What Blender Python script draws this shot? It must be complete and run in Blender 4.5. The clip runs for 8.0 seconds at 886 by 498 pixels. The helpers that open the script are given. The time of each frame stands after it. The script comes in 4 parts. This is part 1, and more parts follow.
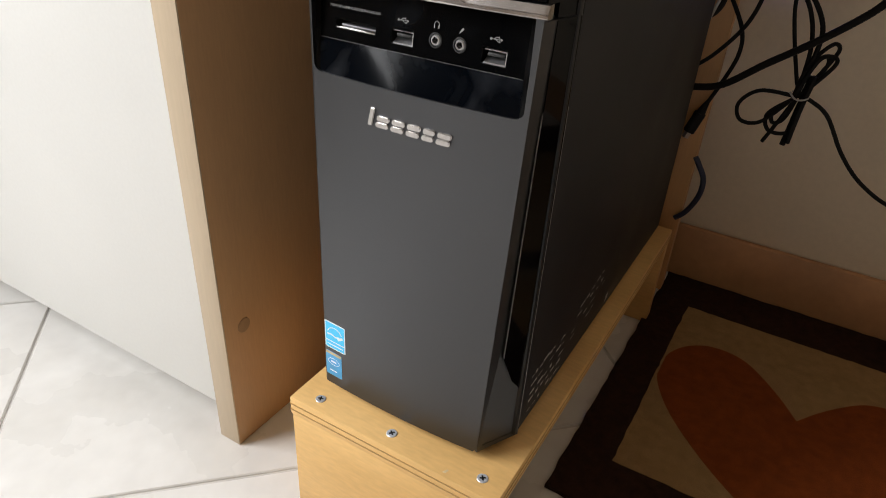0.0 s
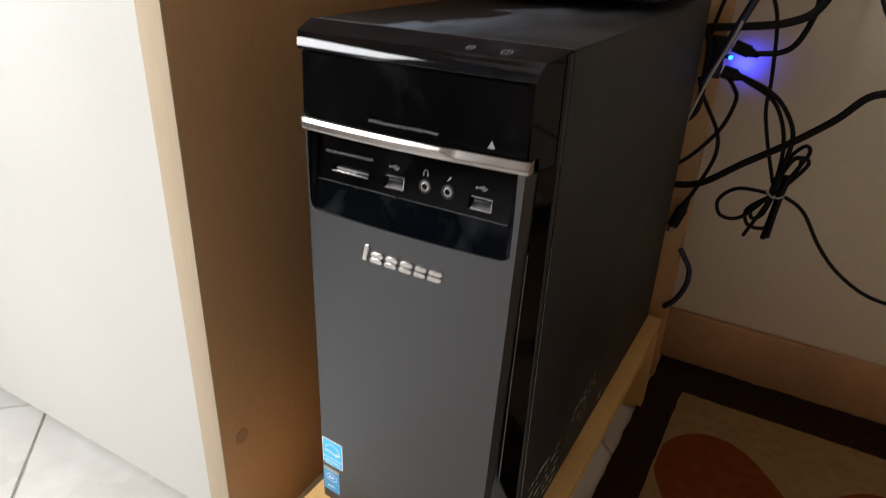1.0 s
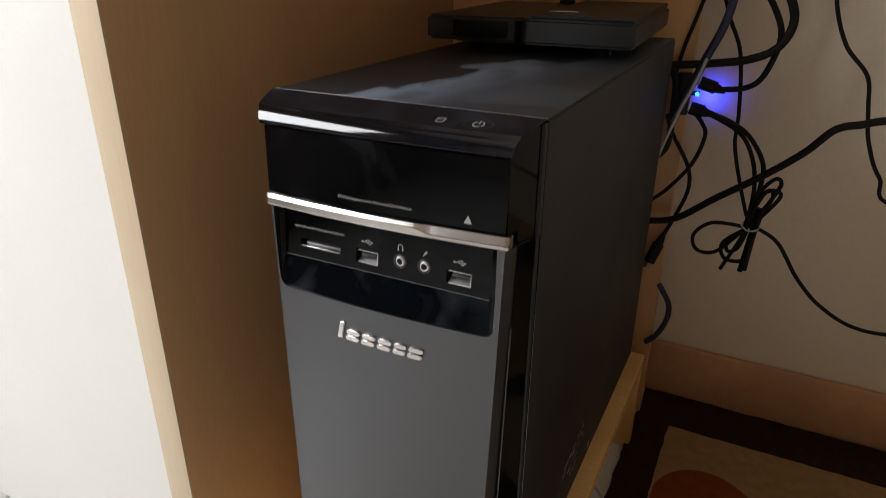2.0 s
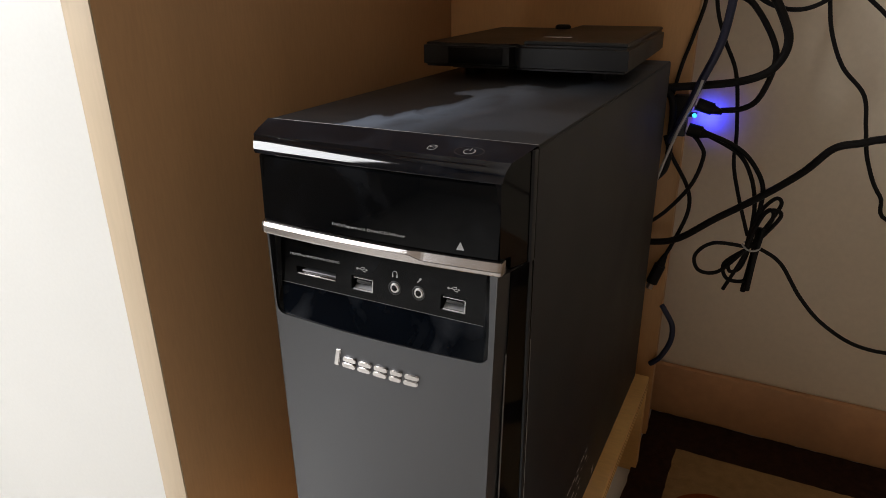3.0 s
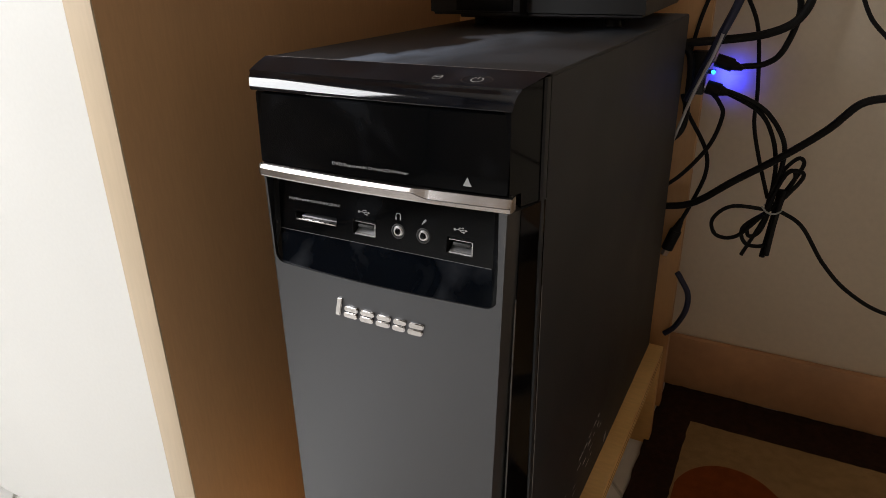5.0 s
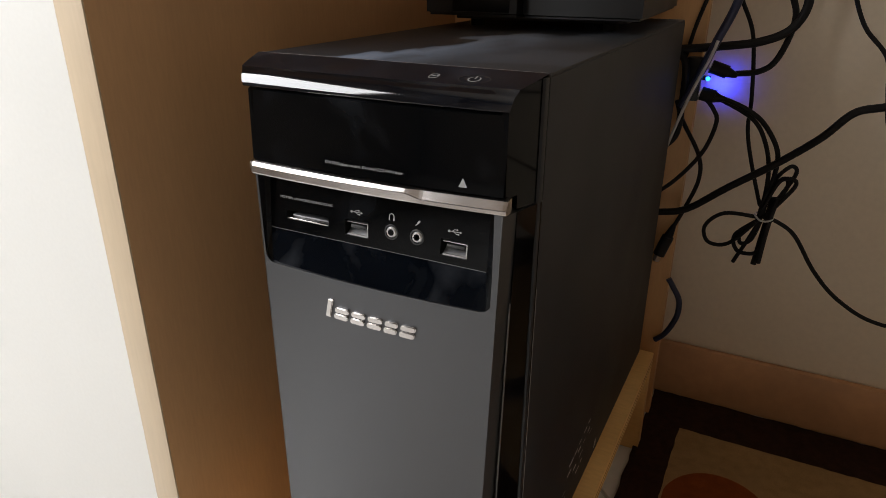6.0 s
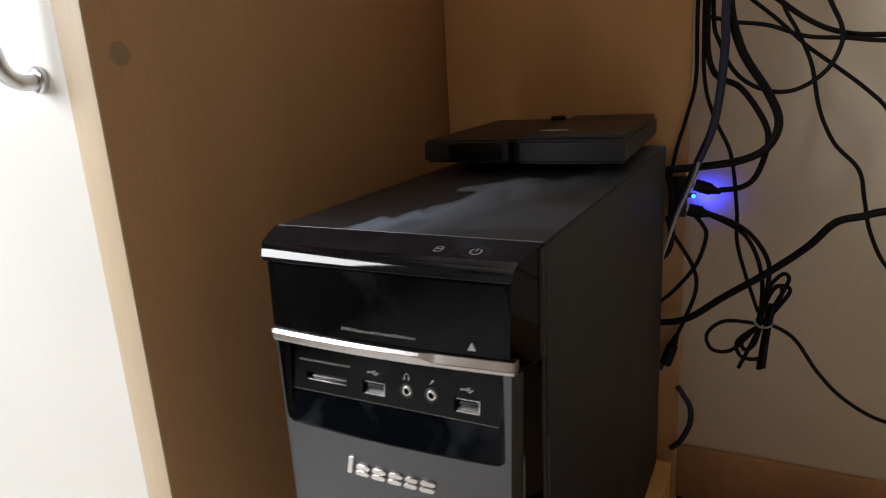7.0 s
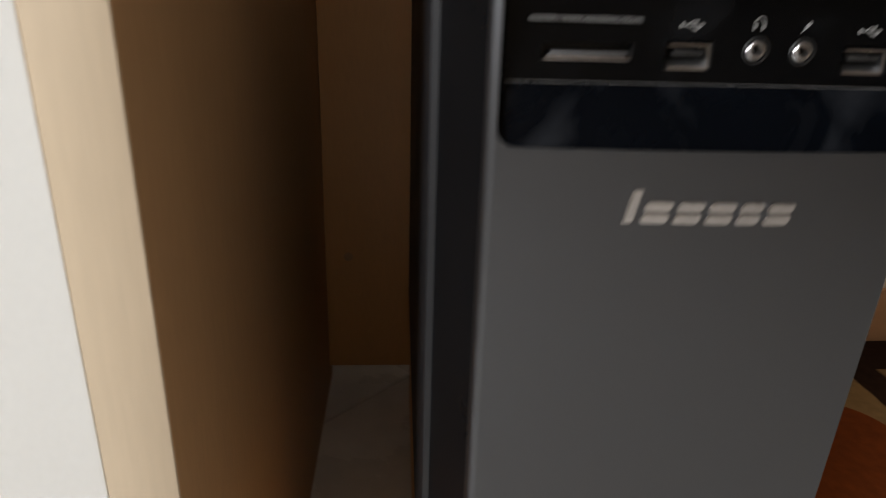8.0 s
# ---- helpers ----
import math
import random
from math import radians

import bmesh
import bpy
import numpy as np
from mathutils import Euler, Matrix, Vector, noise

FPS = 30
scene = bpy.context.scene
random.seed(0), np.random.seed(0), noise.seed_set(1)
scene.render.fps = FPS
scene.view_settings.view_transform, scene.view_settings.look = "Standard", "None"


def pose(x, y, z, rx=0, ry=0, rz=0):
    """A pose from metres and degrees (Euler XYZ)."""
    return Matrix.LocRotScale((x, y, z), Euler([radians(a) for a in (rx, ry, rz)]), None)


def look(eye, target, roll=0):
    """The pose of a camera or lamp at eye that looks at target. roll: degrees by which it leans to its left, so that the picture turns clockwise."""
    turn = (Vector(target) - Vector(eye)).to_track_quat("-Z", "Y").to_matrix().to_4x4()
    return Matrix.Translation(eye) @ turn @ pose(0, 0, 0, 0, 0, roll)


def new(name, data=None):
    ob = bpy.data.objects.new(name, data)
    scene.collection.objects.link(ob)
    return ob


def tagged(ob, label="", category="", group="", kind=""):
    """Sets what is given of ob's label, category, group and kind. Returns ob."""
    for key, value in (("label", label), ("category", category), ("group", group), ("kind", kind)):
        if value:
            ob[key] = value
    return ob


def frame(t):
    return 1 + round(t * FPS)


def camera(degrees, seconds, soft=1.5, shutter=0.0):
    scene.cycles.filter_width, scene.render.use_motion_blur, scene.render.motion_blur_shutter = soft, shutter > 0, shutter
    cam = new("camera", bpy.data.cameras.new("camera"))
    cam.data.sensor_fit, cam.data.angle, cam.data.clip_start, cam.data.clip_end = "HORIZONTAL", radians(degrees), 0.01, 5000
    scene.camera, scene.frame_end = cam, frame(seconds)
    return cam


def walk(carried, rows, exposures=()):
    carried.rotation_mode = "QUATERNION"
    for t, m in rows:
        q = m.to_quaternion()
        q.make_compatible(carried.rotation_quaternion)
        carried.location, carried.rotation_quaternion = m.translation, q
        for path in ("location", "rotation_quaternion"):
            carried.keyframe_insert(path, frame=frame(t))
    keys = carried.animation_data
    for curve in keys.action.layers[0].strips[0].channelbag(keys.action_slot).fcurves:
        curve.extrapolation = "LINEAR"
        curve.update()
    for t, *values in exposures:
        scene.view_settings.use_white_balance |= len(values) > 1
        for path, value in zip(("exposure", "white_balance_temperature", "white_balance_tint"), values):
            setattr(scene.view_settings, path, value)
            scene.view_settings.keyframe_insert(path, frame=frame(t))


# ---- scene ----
cam = camera(67.29, 8.0, soft=0.6, shutter=0.45)
# seconds, eye x, y, z, yaw, pitch, roll
PATH = [
    (0, 0.2840, -0.3251, 0.5211, 29.02, -31.05, 3.66),
    (0.5, 0.2809, -0.3214, 0.5417, 28.78, -30.01, 3.46),
    (1, 0.2810, -0.3204, 0.5694, 28.86, -25.98, 2.42),
    (1.5, 0.2761, -0.3082, 0.5827, 27.03, -24.95, 1.06),
    (2, 0.2652, -0.2973, 0.5901, 26.40, -24.06, 0.44),
    (2.2, 0.2635, -0.2945, 0.5948, 26.52, -23.37, -0.29),
    (3.3, 0.2765, -0.2932, 0.5906, 27.73, -21.98, -1.17),
    (3.5, 0.2781, -0.2910, 0.5881, 28.77, -22.35, -1.90),
    (4, 0.2739, -0.2872, 0.5740, 28.43, -22.69, -0.68),
    (4.5, 0.2707, -0.2836, 0.5674, 28.47, -23.34, -0.97),
    (4.7, 0.2699, -0.2828, 0.5624, 28.22, -23.46, -1.12),
    (5.8, 0.2678, -0.2891, 0.5618, 27.45, -22.79, -0.15),
    (6, 0.2651, -0.2807, 0.5592, 27.13, -23.04, 0.27),
    (6.5, 0.2719, -0.2764, 0.5764, 26.64, -21.40, -1.50),
    (6.8, 0.2736, -0.2780, 0.6045, 27.36, -17.46, -2.57),
    (7, 0.2693, -0.2917, 0.6026, 27.33, -15.17, -3.37),
    (7.2, 0.2167, -0.2948, 0.5675, 27.37, -16.43, -3.79),
    (7.4, 0.1348, -0.2906, 0.5249, 20.00, -20.59, -2.50),
    (7.5, 0.1009, -0.2754, 0.5091, 15.82, -21.48, -1.89),
    (7.6, 0.0712, -0.2615, 0.4817, 10.44, -19.77, -0.98),
    (7.8, 0.0215, -0.2284, 0.4685, 2.50, -21.68, -1.03),
    (8, -0.0241, -0.2181, 0.4438, -4.05, -21.09, 1.72),
]
walk(cam, [(t, pose(x, y, z, 90 + pitch, 0, yaw) @ pose(0, 0, 0, 0, 0, roll))
           for t, x, y, z, yaw, pitch, roll in PATH],
     exposures=[(0, 0.0), (7.3, 0.0), (7.7, -0.12), (8, -0.2)])

# ---------------------------------------------------------------- world and lights
world = bpy.data.worlds.new("daylight")
scene.world = world
world.use_nodes = True
wn = world.node_tree
sky = wn.nodes.new("ShaderNodeTexSky")
sky.sky_type, sky.sun_disc = 'NISHITA', False
sky.sun_elevation, sky.sun_rotation = radians(40), radians(250)
wn.links.new(sky.outputs["Color"], wn.nodes["Background"].inputs["Color"])
wn.nodes["Background"].inputs["Strength"].default_value = 0.12


def window_light(name, eye, target, wide, high, watts, colour):
    data = bpy.data.lights.new(name, 'AREA')
    data.shape, data.size, data.size_y = 'RECTANGLE', wide, high
    data.energy, data.color = watts, colour
    ob = new(name, data)
    ob.matrix_world = look(eye, target)
    return ob


WIN = dict(y0=-1.80, y1=-0.40, z0=0.78, z1=1.75, x=-1.15)
window_light("window_daylight", (WIN["x"] - 0.02, -1.10, 1.265), (0, -1.10, 1.265), 1.35, 0.92, 73, (0.98, 0.985, 1.0))

# ---------------------------------------------------------------- materials


def material(name, colour, rough=0.5, metal=0.0, spread=0.12, scale=30.0, bump=0.05, bump_scale=400.0,
             second=None, fine=0.06, coat=0.0, rough_spread=0.08, stretch=(1, 1, 1), random_spread=0.0, spec=0.5):
    """Principled surface with variation at two scales, worn gloss and fine relief."""
    m = bpy.data.materials.new(name)
    m.use_nodes = True
    nt = m.node_tree
    n, l = nt.nodes, nt.links
    bsdf = n["Principled BSDF"]
    co = n.new("ShaderNodeTexCoord")
    mp = n.new("ShaderNodeMapping")
    mp.inputs["Scale"].default_value = stretch
    l.new(co.outputs["Object"], mp.inputs["Vector"])
    big = n.new("ShaderNodeTexNoise")
    big.inputs["Scale"].default_value, big.inputs["Detail"].default_value = scale, 5
    small = n.new("ShaderNodeTexNoise")
    small.inputs["Scale"].default_value, small.inputs["Detail"].default_value = bump_scale, 3
    for t in (big, small):
        l.new(mp.outputs["Vector"], t.inputs["Vector"])
    dark = [c * (1 - spread) for c in colour]
    light = [min(1, c * (1 + spread)) for c in (second or colour)]
    ramp = n.new("ShaderNodeValToRGB")
    ramp.color_ramp.elements[0].position, ramp.color_ramp.elements[1].position = 0.3, 0.7
    ramp.color_ramp.elements[0].color, ramp.color_ramp.elements[1].color = (*dark, 1), (*light, 1)
    l.new(big.outputs["Fac"], ramp.inputs["Fac"])
    grain = n.new("ShaderNodeMapRange")
    grain.inputs["From Min"].default_value, grain.inputs["From Max"].default_value = 0.25, 0.75
    grain.inputs["To Min"].default_value, grain.inputs["To Max"].default_value = 1 - fine, 1 + fine
    l.new(small.outputs["Fac"], grain.inputs["Value"])
    mul = n.new("ShaderNodeVectorMath")
    mul.operation = 'SCALE'
    l.new(ramp.outputs["Color"], mul.inputs[0])
    l.new(grain.outputs["Result"], mul.inputs["Scale"])
    out = mul.outputs["Vector"]
    if random_spread:
        info = n.new("ShaderNodeObjectInfo")
        rr = n.new("ShaderNodeMapRange")
        rr.inputs["To Min"].default_value, rr.inputs["To Max"].default_value = 1 - random_spread, 1 + random_spread
        l.new(info.outputs["Random"], rr.inputs["Value"])
        mul2 = n.new("ShaderNodeVectorMath")
        mul2.operation = 'SCALE'
        l.new(out, mul2.inputs[0])
        l.new(rr.outputs["Result"], mul2.inputs["Scale"])
        out = mul2.outputs["Vector"]
    l.new(out, bsdf.inputs["Base Color"])
    rg = n.new("ShaderNodeMapRange")
    rg.inputs["To Min"].default_value, rg.inputs["To Max"].default_value = max(0.01, rough - rough_spread), min(1, rough + rough_spread)
    l.new(big.outputs["Fac"], rg.inputs["Value"])
    l.new(rg.outputs["Result"], bsdf.inputs["Roughness"])
    bsdf.inputs["Metallic"].default_value = metal
    bsdf.inputs["Coat Weight"].default_value = coat
    bsdf.inputs["Specular IOR Level"].default_value = spec
    if bump:
        bp = n.new("ShaderNodeBump")
        bp.inputs["Strength"].default_value, bp.inputs["Distance"].default_value = bump, 0.001
        l.new(small.outputs["Fac"], bp.inputs["Height"])
        l.new(bp.outputs["Normal"], bsdf.inputs["Normal"])
    return m


WIPE_NORMAL, WIPE_EDGE = (0.95, -0.25, 0.0), 0.0120


def dusty(m, colour, low, high, scale, strength, up=True, wiped=False):
    """Adds a cloudy film to a material: dust on faces that look up, elsewhere smudges and painted reflections."""
    nt = m.node_tree
    n, l = nt.nodes, nt.links
    bsdf = n["Principled BSDF"]
    co = n.new("ShaderNodeTexCoord")
    t = n.new("ShaderNodeTexNoise")
    t.inputs["Scale"].default_value, t.inputs["Detail"].default_value = scale, 6
    t.inputs["Distortion"].default_value = 0.6
    l.new(co.outputs["Object"], t.inputs["Vector"])
    r = n.new("ShaderNodeMapRange")
    r.inputs["From Min"].default_value, r.inputs["From Max"].default_value = low, high
    r.inputs["To Max"].default_value = strength
    l.new(t.outputs["Fac"], r.inputs["Value"])
    fac = r.outputs["Result"]
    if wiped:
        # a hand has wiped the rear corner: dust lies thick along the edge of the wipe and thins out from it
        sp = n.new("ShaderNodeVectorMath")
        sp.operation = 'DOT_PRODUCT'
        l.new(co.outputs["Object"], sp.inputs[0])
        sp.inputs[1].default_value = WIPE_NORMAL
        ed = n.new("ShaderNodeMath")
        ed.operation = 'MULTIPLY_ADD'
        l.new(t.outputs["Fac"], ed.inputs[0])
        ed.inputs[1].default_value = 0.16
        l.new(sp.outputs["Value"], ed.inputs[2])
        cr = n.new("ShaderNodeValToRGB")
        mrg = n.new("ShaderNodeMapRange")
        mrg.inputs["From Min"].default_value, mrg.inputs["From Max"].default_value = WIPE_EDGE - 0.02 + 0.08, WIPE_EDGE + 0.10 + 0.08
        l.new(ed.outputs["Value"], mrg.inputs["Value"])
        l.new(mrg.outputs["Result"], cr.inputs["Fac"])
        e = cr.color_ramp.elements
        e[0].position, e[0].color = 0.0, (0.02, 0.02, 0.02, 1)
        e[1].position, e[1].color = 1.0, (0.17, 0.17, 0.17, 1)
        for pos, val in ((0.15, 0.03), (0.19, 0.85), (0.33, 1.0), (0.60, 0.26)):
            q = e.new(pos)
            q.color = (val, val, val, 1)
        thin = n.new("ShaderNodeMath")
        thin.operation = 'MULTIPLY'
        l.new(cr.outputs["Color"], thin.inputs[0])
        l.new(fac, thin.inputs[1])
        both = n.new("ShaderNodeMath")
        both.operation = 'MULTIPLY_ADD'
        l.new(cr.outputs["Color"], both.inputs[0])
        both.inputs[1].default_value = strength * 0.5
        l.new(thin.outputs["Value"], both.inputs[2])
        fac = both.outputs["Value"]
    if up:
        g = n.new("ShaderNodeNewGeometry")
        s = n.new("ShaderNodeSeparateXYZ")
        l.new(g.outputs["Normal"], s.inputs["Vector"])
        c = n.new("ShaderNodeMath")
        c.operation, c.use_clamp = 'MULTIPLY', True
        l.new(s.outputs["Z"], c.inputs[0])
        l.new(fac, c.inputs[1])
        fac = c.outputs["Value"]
    mix = n.new("ShaderNodeMix")
    mix.data_type = 'RGBA'
    old = bsdf.inputs["Base Color"].links[0].from_socket
    l.new(fac, mix.inputs["Factor"])
    l.new(old, mix.inputs["A"])
    mix.inputs["B"].default_value = (*colour, 1)
    l.new(mix.outputs["Result"], bsdf.inputs["Base Color"])
    mr = n.new("ShaderNodeMix")
    mr.data_type = 'FLOAT'
    oldr = bsdf.inputs["Roughness"].links[0].from_socket
    l.new(fac, mr.inputs["Factor"])
    l.new(oldr, mr.inputs["A"])
    mr.inputs["B"].default_value = 0.8
    l.new(mr.outputs["Result"], bsdf.inputs["Roughness"])
    return m


M_WALL = material("painted_plaster", (0.78, 0.685, 0.550), 0.85, spread=0.05, scale=3, bump=0.25, bump_scale=160, fine=0.03)
# ceiling and the two wall paints below are unseen, toned to set bounced light
M_CEIL = material("ceiling_paint", (0.32, 0.275, 0.225), 0.9, spread=0.03, scale=2, bump=0.1, bump_scale=120, fine=0.02)
# dark warm tone dims reflections and warms the bounce from the east
M_EAST = material("unseen_dark_wall_paint", (0.105, 0.058, 0.026), 0.7, spread=0.06, scale=3, bump=0.05, bump_scale=200)
M_ROOM = material("unseen_wall_paint", (0.30, 0.230, 0.165), 0.85, spread=0.04, scale=2, bump=0.1, bump_scale=120, fine=0.02)
M_SKIRT = material("brown_ceramic_skirting", (0.54, 0.30, 0.15), 0.45, spread=0.15, scale=9, bump=0.1, bump_scale=80)
M_TILE = material("marbled_tile", (0.68, 0.66, 0.62), 0.28, spread=0.05, scale=6, bump=0.03, bump_scale=50, second=(0.79, 0.78, 0.76), fine=0.03, random_spread=0.03)
M_GROUT = material("grey_grout", (0.62, 0.60, 0.57), 0.9, spread=0.15, scale=40, bump=0.4, bump_scale=500)
M_BEIGE = material("beige_melamine", (0.47, 0.278, 0.135), 0.5, spread=0.06, scale=14, bump=0.06, bump_scale=500, stretch=(1, 1, 0.12), fine=0.05)
M_BACK = material("orange_beige_melamine", (0.53, 0.300, 0.125), 0.5, spread=0.07, scale=12, bump=0.05, bump_scale=500, stretch=(1, 1, 0.12), fine=0.05)
M_EDGE = material("beige_edge_band", (0.52, 0.415, 0.29), 0.5, spread=0.05, scale=20, bump=0.05, bump_scale=400, stretch=(1, 1, 0.1), fine=0.04)
M_WHITE = material("white_lacquer", (0.795, 0.795, 0.765), 0.42, spread=0.02, scale=5, bump=0.03, bump_scale=300, fine=0.015)
M_PLY = material("yellow_plywood", (0.67, 0.395, 0.130), 0.5, spread=0.1, scale=9, bump=0.1, bump_scale=350, stretch=(0.25, 1, 1), second=(0.73, 0.47, 0.185), fine=0.07)
M_PLY_DARK = material("ply_glue_layer", (0.40, 0.23, 0.075), 0.65, spread=0.15, scale=25, bump=0.15, bump_scale=300, fine=0.1)
M_STEEL = material("black_coated_steel", (0.0086, 0.0091, 0.0107), 0.54, spec=0.36, spread=0.1, scale=12, bump=0.12, bump_scale=1500, fine=0.1)
# dust, tinted blue in its colour for the sky sheen on the top
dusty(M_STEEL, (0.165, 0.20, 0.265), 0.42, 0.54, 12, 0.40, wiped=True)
M_GREY = material("grey_bezel_plastic", (0.089, 0.091, 0.096), 0.40, metal=0.96, spread=0.03, scale=6, bump=0.05, bump_scale=1800, fine=0.03)
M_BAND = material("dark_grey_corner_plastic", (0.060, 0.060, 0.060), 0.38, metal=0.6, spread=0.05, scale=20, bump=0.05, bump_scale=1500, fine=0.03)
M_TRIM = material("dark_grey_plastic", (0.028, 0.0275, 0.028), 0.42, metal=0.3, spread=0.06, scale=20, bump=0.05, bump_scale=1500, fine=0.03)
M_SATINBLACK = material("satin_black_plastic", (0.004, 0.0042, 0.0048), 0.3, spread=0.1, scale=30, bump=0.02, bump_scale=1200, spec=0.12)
M_SHEEN = material("smudged_sheen_plastic", (0.0012, 0.0019, 0.0032), 0.10, spread=0.15, scale=40, bump=0.0, rough_spread=0.06, spec=0.08)
# smudges whose pale colour also paints in the lip's cloudy reflections
dusty(M_SHEEN, (0.07, 0.075, 0.085), 0.50, 0.72, 34, 0.16, up=False)
M_GLOSS = material("piano_black_plastic", (0.0015, 0.0017, 0.0020), 0.05, spread=0.1, scale=18, bump=0.0, rough_spread=0.03, fine=0.0, spec=0.13)
dusty(M_GLOSS, (0.12, 0.13, 0.15), 0.50, 0.74, 30, 0.045, up=False)
M_CAP = material("polished_black_cap", (0.0012, 0.0018, 0.0032), 0.06, spread=0.1, scale=18, bump=0.0, rough_spread=0.04, fine=0.0, spec=0.50)
dusty(M_CAP, (0.10, 0.115, 0.15), 0.46, 0.74, 34, 0.10, up=False)
M_SLOPE = material("smooth_blue_black_plastic", (0.0045, 0.0055, 0.0085), 0.34, spread=0.15, scale=25, bump=0.02, bump_scale=1200, spec=0.14)
dusty(M_SLOPE, (0.10, 0.115, 0.15), 0.46, 0.76, 30, 0.10)
M_CHROME = material("polished_chrome", (0.44, 0.415, 0.40), 0.25, metal=1.0, spread=0.04, scale=60, bump=0.0, rough_spread=0.05, fine=0.02)
M_SATIN = material("satin_steel", (0.60, 0.60, 0.61), 0.3, metal=1.0, spread=0.06, scale=60, bump=0.03, bump_scale=900)
M_DULL = material("dull_steel", (0.20, 0.20, 0.205), 0.5, metal=0.7, spread=0.1, scale=90, bump=0.03, bump_scale=900)
M_BADGE = material("badge_metal", (0.46, 0.44, 0.425), 0.17, metal=1.0, spread=0.06, scale=200, bump=0.0)
M_SCREW = material("zinc_screw", (0.70, 0.74, 0.80), 0.4, metal=0.6, spread=0.1, scale=300, bump=0.1, bump_scale=1500)
M_DARK = material("black_cavity_plastic", (0.008, 0.008, 0.008), 0.5, spread=0.1, scale=60, bump=0.03)
M_DEVICE = material("matte_black_plastic", (0.0042, 0.0042, 0.0044), 0.40, spread=0.1, scale=20, bump=0.04, bump_scale=1200, spec=0.3)
dusty(M_DEVICE, (0.16, 0.13, 0.11), 0.42, 0.7, 14, 0.035)
M_RUBBER = material("black_cable_rubber", (0.0065, 0.0058, 0.0058), 0.55, spread=0.15, scale=60, bump=0.1, bump_scale=900, spec=0.16)
M_BLUE = material("navy_blue_cable", (0.008, 0.012, 0.042), 0.5, spread=0.15, scale=60, bump=0.1, bump_scale=900)
M_GREYCABLE = material("pale_grey_cable", (0.42, 0.41, 0.40), 0.45, spread=0.1, scale=60, bump=0.1, bump_scale=900)
M_PRINT = material("white_print", (0.24, 0.24, 0.235), 0.6, spread=0.08, scale=300, bump=0.0)
M_FADED = material("faded_print", (0.36, 0.36, 0.35), 0.6, spread=0.4, scale=200, bump=0.0)
M_CREASE = material("pale_edge_line", (0.14, 0.14, 0.14), 0.3, spread=0.2, scale=200, bump=0.0)
M_LBLUE = material("sky_blue_sticker", (0.05, 0.55, 0.92), 0.35, spread=0.04, scale=90, bump=0.0)
M_MBLUE = material("blue_sticker", (0.05, 0.32, 0.62), 0.32, spread=0.12, scale=90, bump=0.0)
M_GOLD = material("gold_sticker_edge", (0.50, 0.40, 0.20), 0.35, metal=0.3, spread=0.1, scale=200, bump=0.0)
M_STWHITE = material("sticker_white", (0.75, 0.82, 0.86), 0.4, spread=0.04, scale=90, bump=0.0)
M_RUG = material("dark_brown_pile", (0.028, 0.013, 0.008), 0.95, spread=0.3, scale=120, bump=0.9, bump_scale=900, fine=0.3, spec=0.1)
M_RUGFIELD = material("olive_beige_pile", (0.29, 0.180, 0.078), 0.95, spread=0.12, scale=90, bump=0.9, bump_scale=900, fine=0.25, spec=0.1)
M_RUGORANGE = material("rust_orange_pile", (0.195, 0.045, 0.009), 0.95, spread=0.15, scale=90, bump=0.9, bump_scale=900, fine=0.25, spec=0.1)
M_PLUG = material("plug_cover", (0.36, 0.235, 0.135), 0.5, spread=0.1, scale=80, bump=0.05)

M_GLASS = bpy.data.materials.new("window_glass")
M_GLASS.use_nodes = True
_b = M_GLASS.node_tree.nodes["Principled BSDF"]
_b.inputs["Transmission Weight"].default_value, _b.inputs["Roughness"].default_value = 1.0, 0.0
M_LED = bpy.data.materials.new("blue_led")
M_LED.use_nodes = True
_b = M_LED.node_tree.nodes["Principled BSDF"]
_b.inputs["Base Color"].default_value = (0.02, 0.1, 1, 1)
_b.inputs["Emission Color"].default_value = (0.02, 0.20, 1.0, 1)
_b.inputs["Emission Strength"].default_value = 6

# ---------------------------------------------------------------- building helpers
BASE = {}


def thing(name, at, label, category, group=""):
    """An empty at the base of a thing, which parents its parts."""
    ob = new(name)
    ob.empty_display_size = 0.02
    ob.location = at
    BASE[ob.name] = Vector(at)
    return tagged(ob, label, category, group)


def finish(bm, mat, name, origin, smooth=True):
    bmesh.ops.translate(bm, verts=bm.verts, vec=-Vector(origin))
    bmesh.ops.recalc_face_normals(bm, faces=bm.faces)
    me = bpy.data.meshes.new(name)
    bm.to_mesh(me)
    bm.free()
    me.materials.append(mat)
    if smooth:
        me.polygons.foreach_set("use_smooth", [True] * len(me.polygons))
        me.set_sharp_from_angle(angle=radians(32))
    return me


def part(name, bm, mat, parent, label="", smooth=True):
    """One mesh, drawn in world coordinates, as a part of a thing or of a part."""
    root = parent
    while root.parent:
        root = root.parent
    ob = new(name, finish(bm, mat, name, BASE[root.name], smooth))
    ob.parent = parent
    return tagged(ob, label)


def solo(name, bm, mat, at, label, category, group="", kind="", smooth=True):
    """A thing of one mesh."""
    ob = new(name, finish(bm, mat, name, at, smooth))
    ob.location = at
    BASE[ob.name] = Vector(at)
    return tagged(ob, label, category, group, kind)


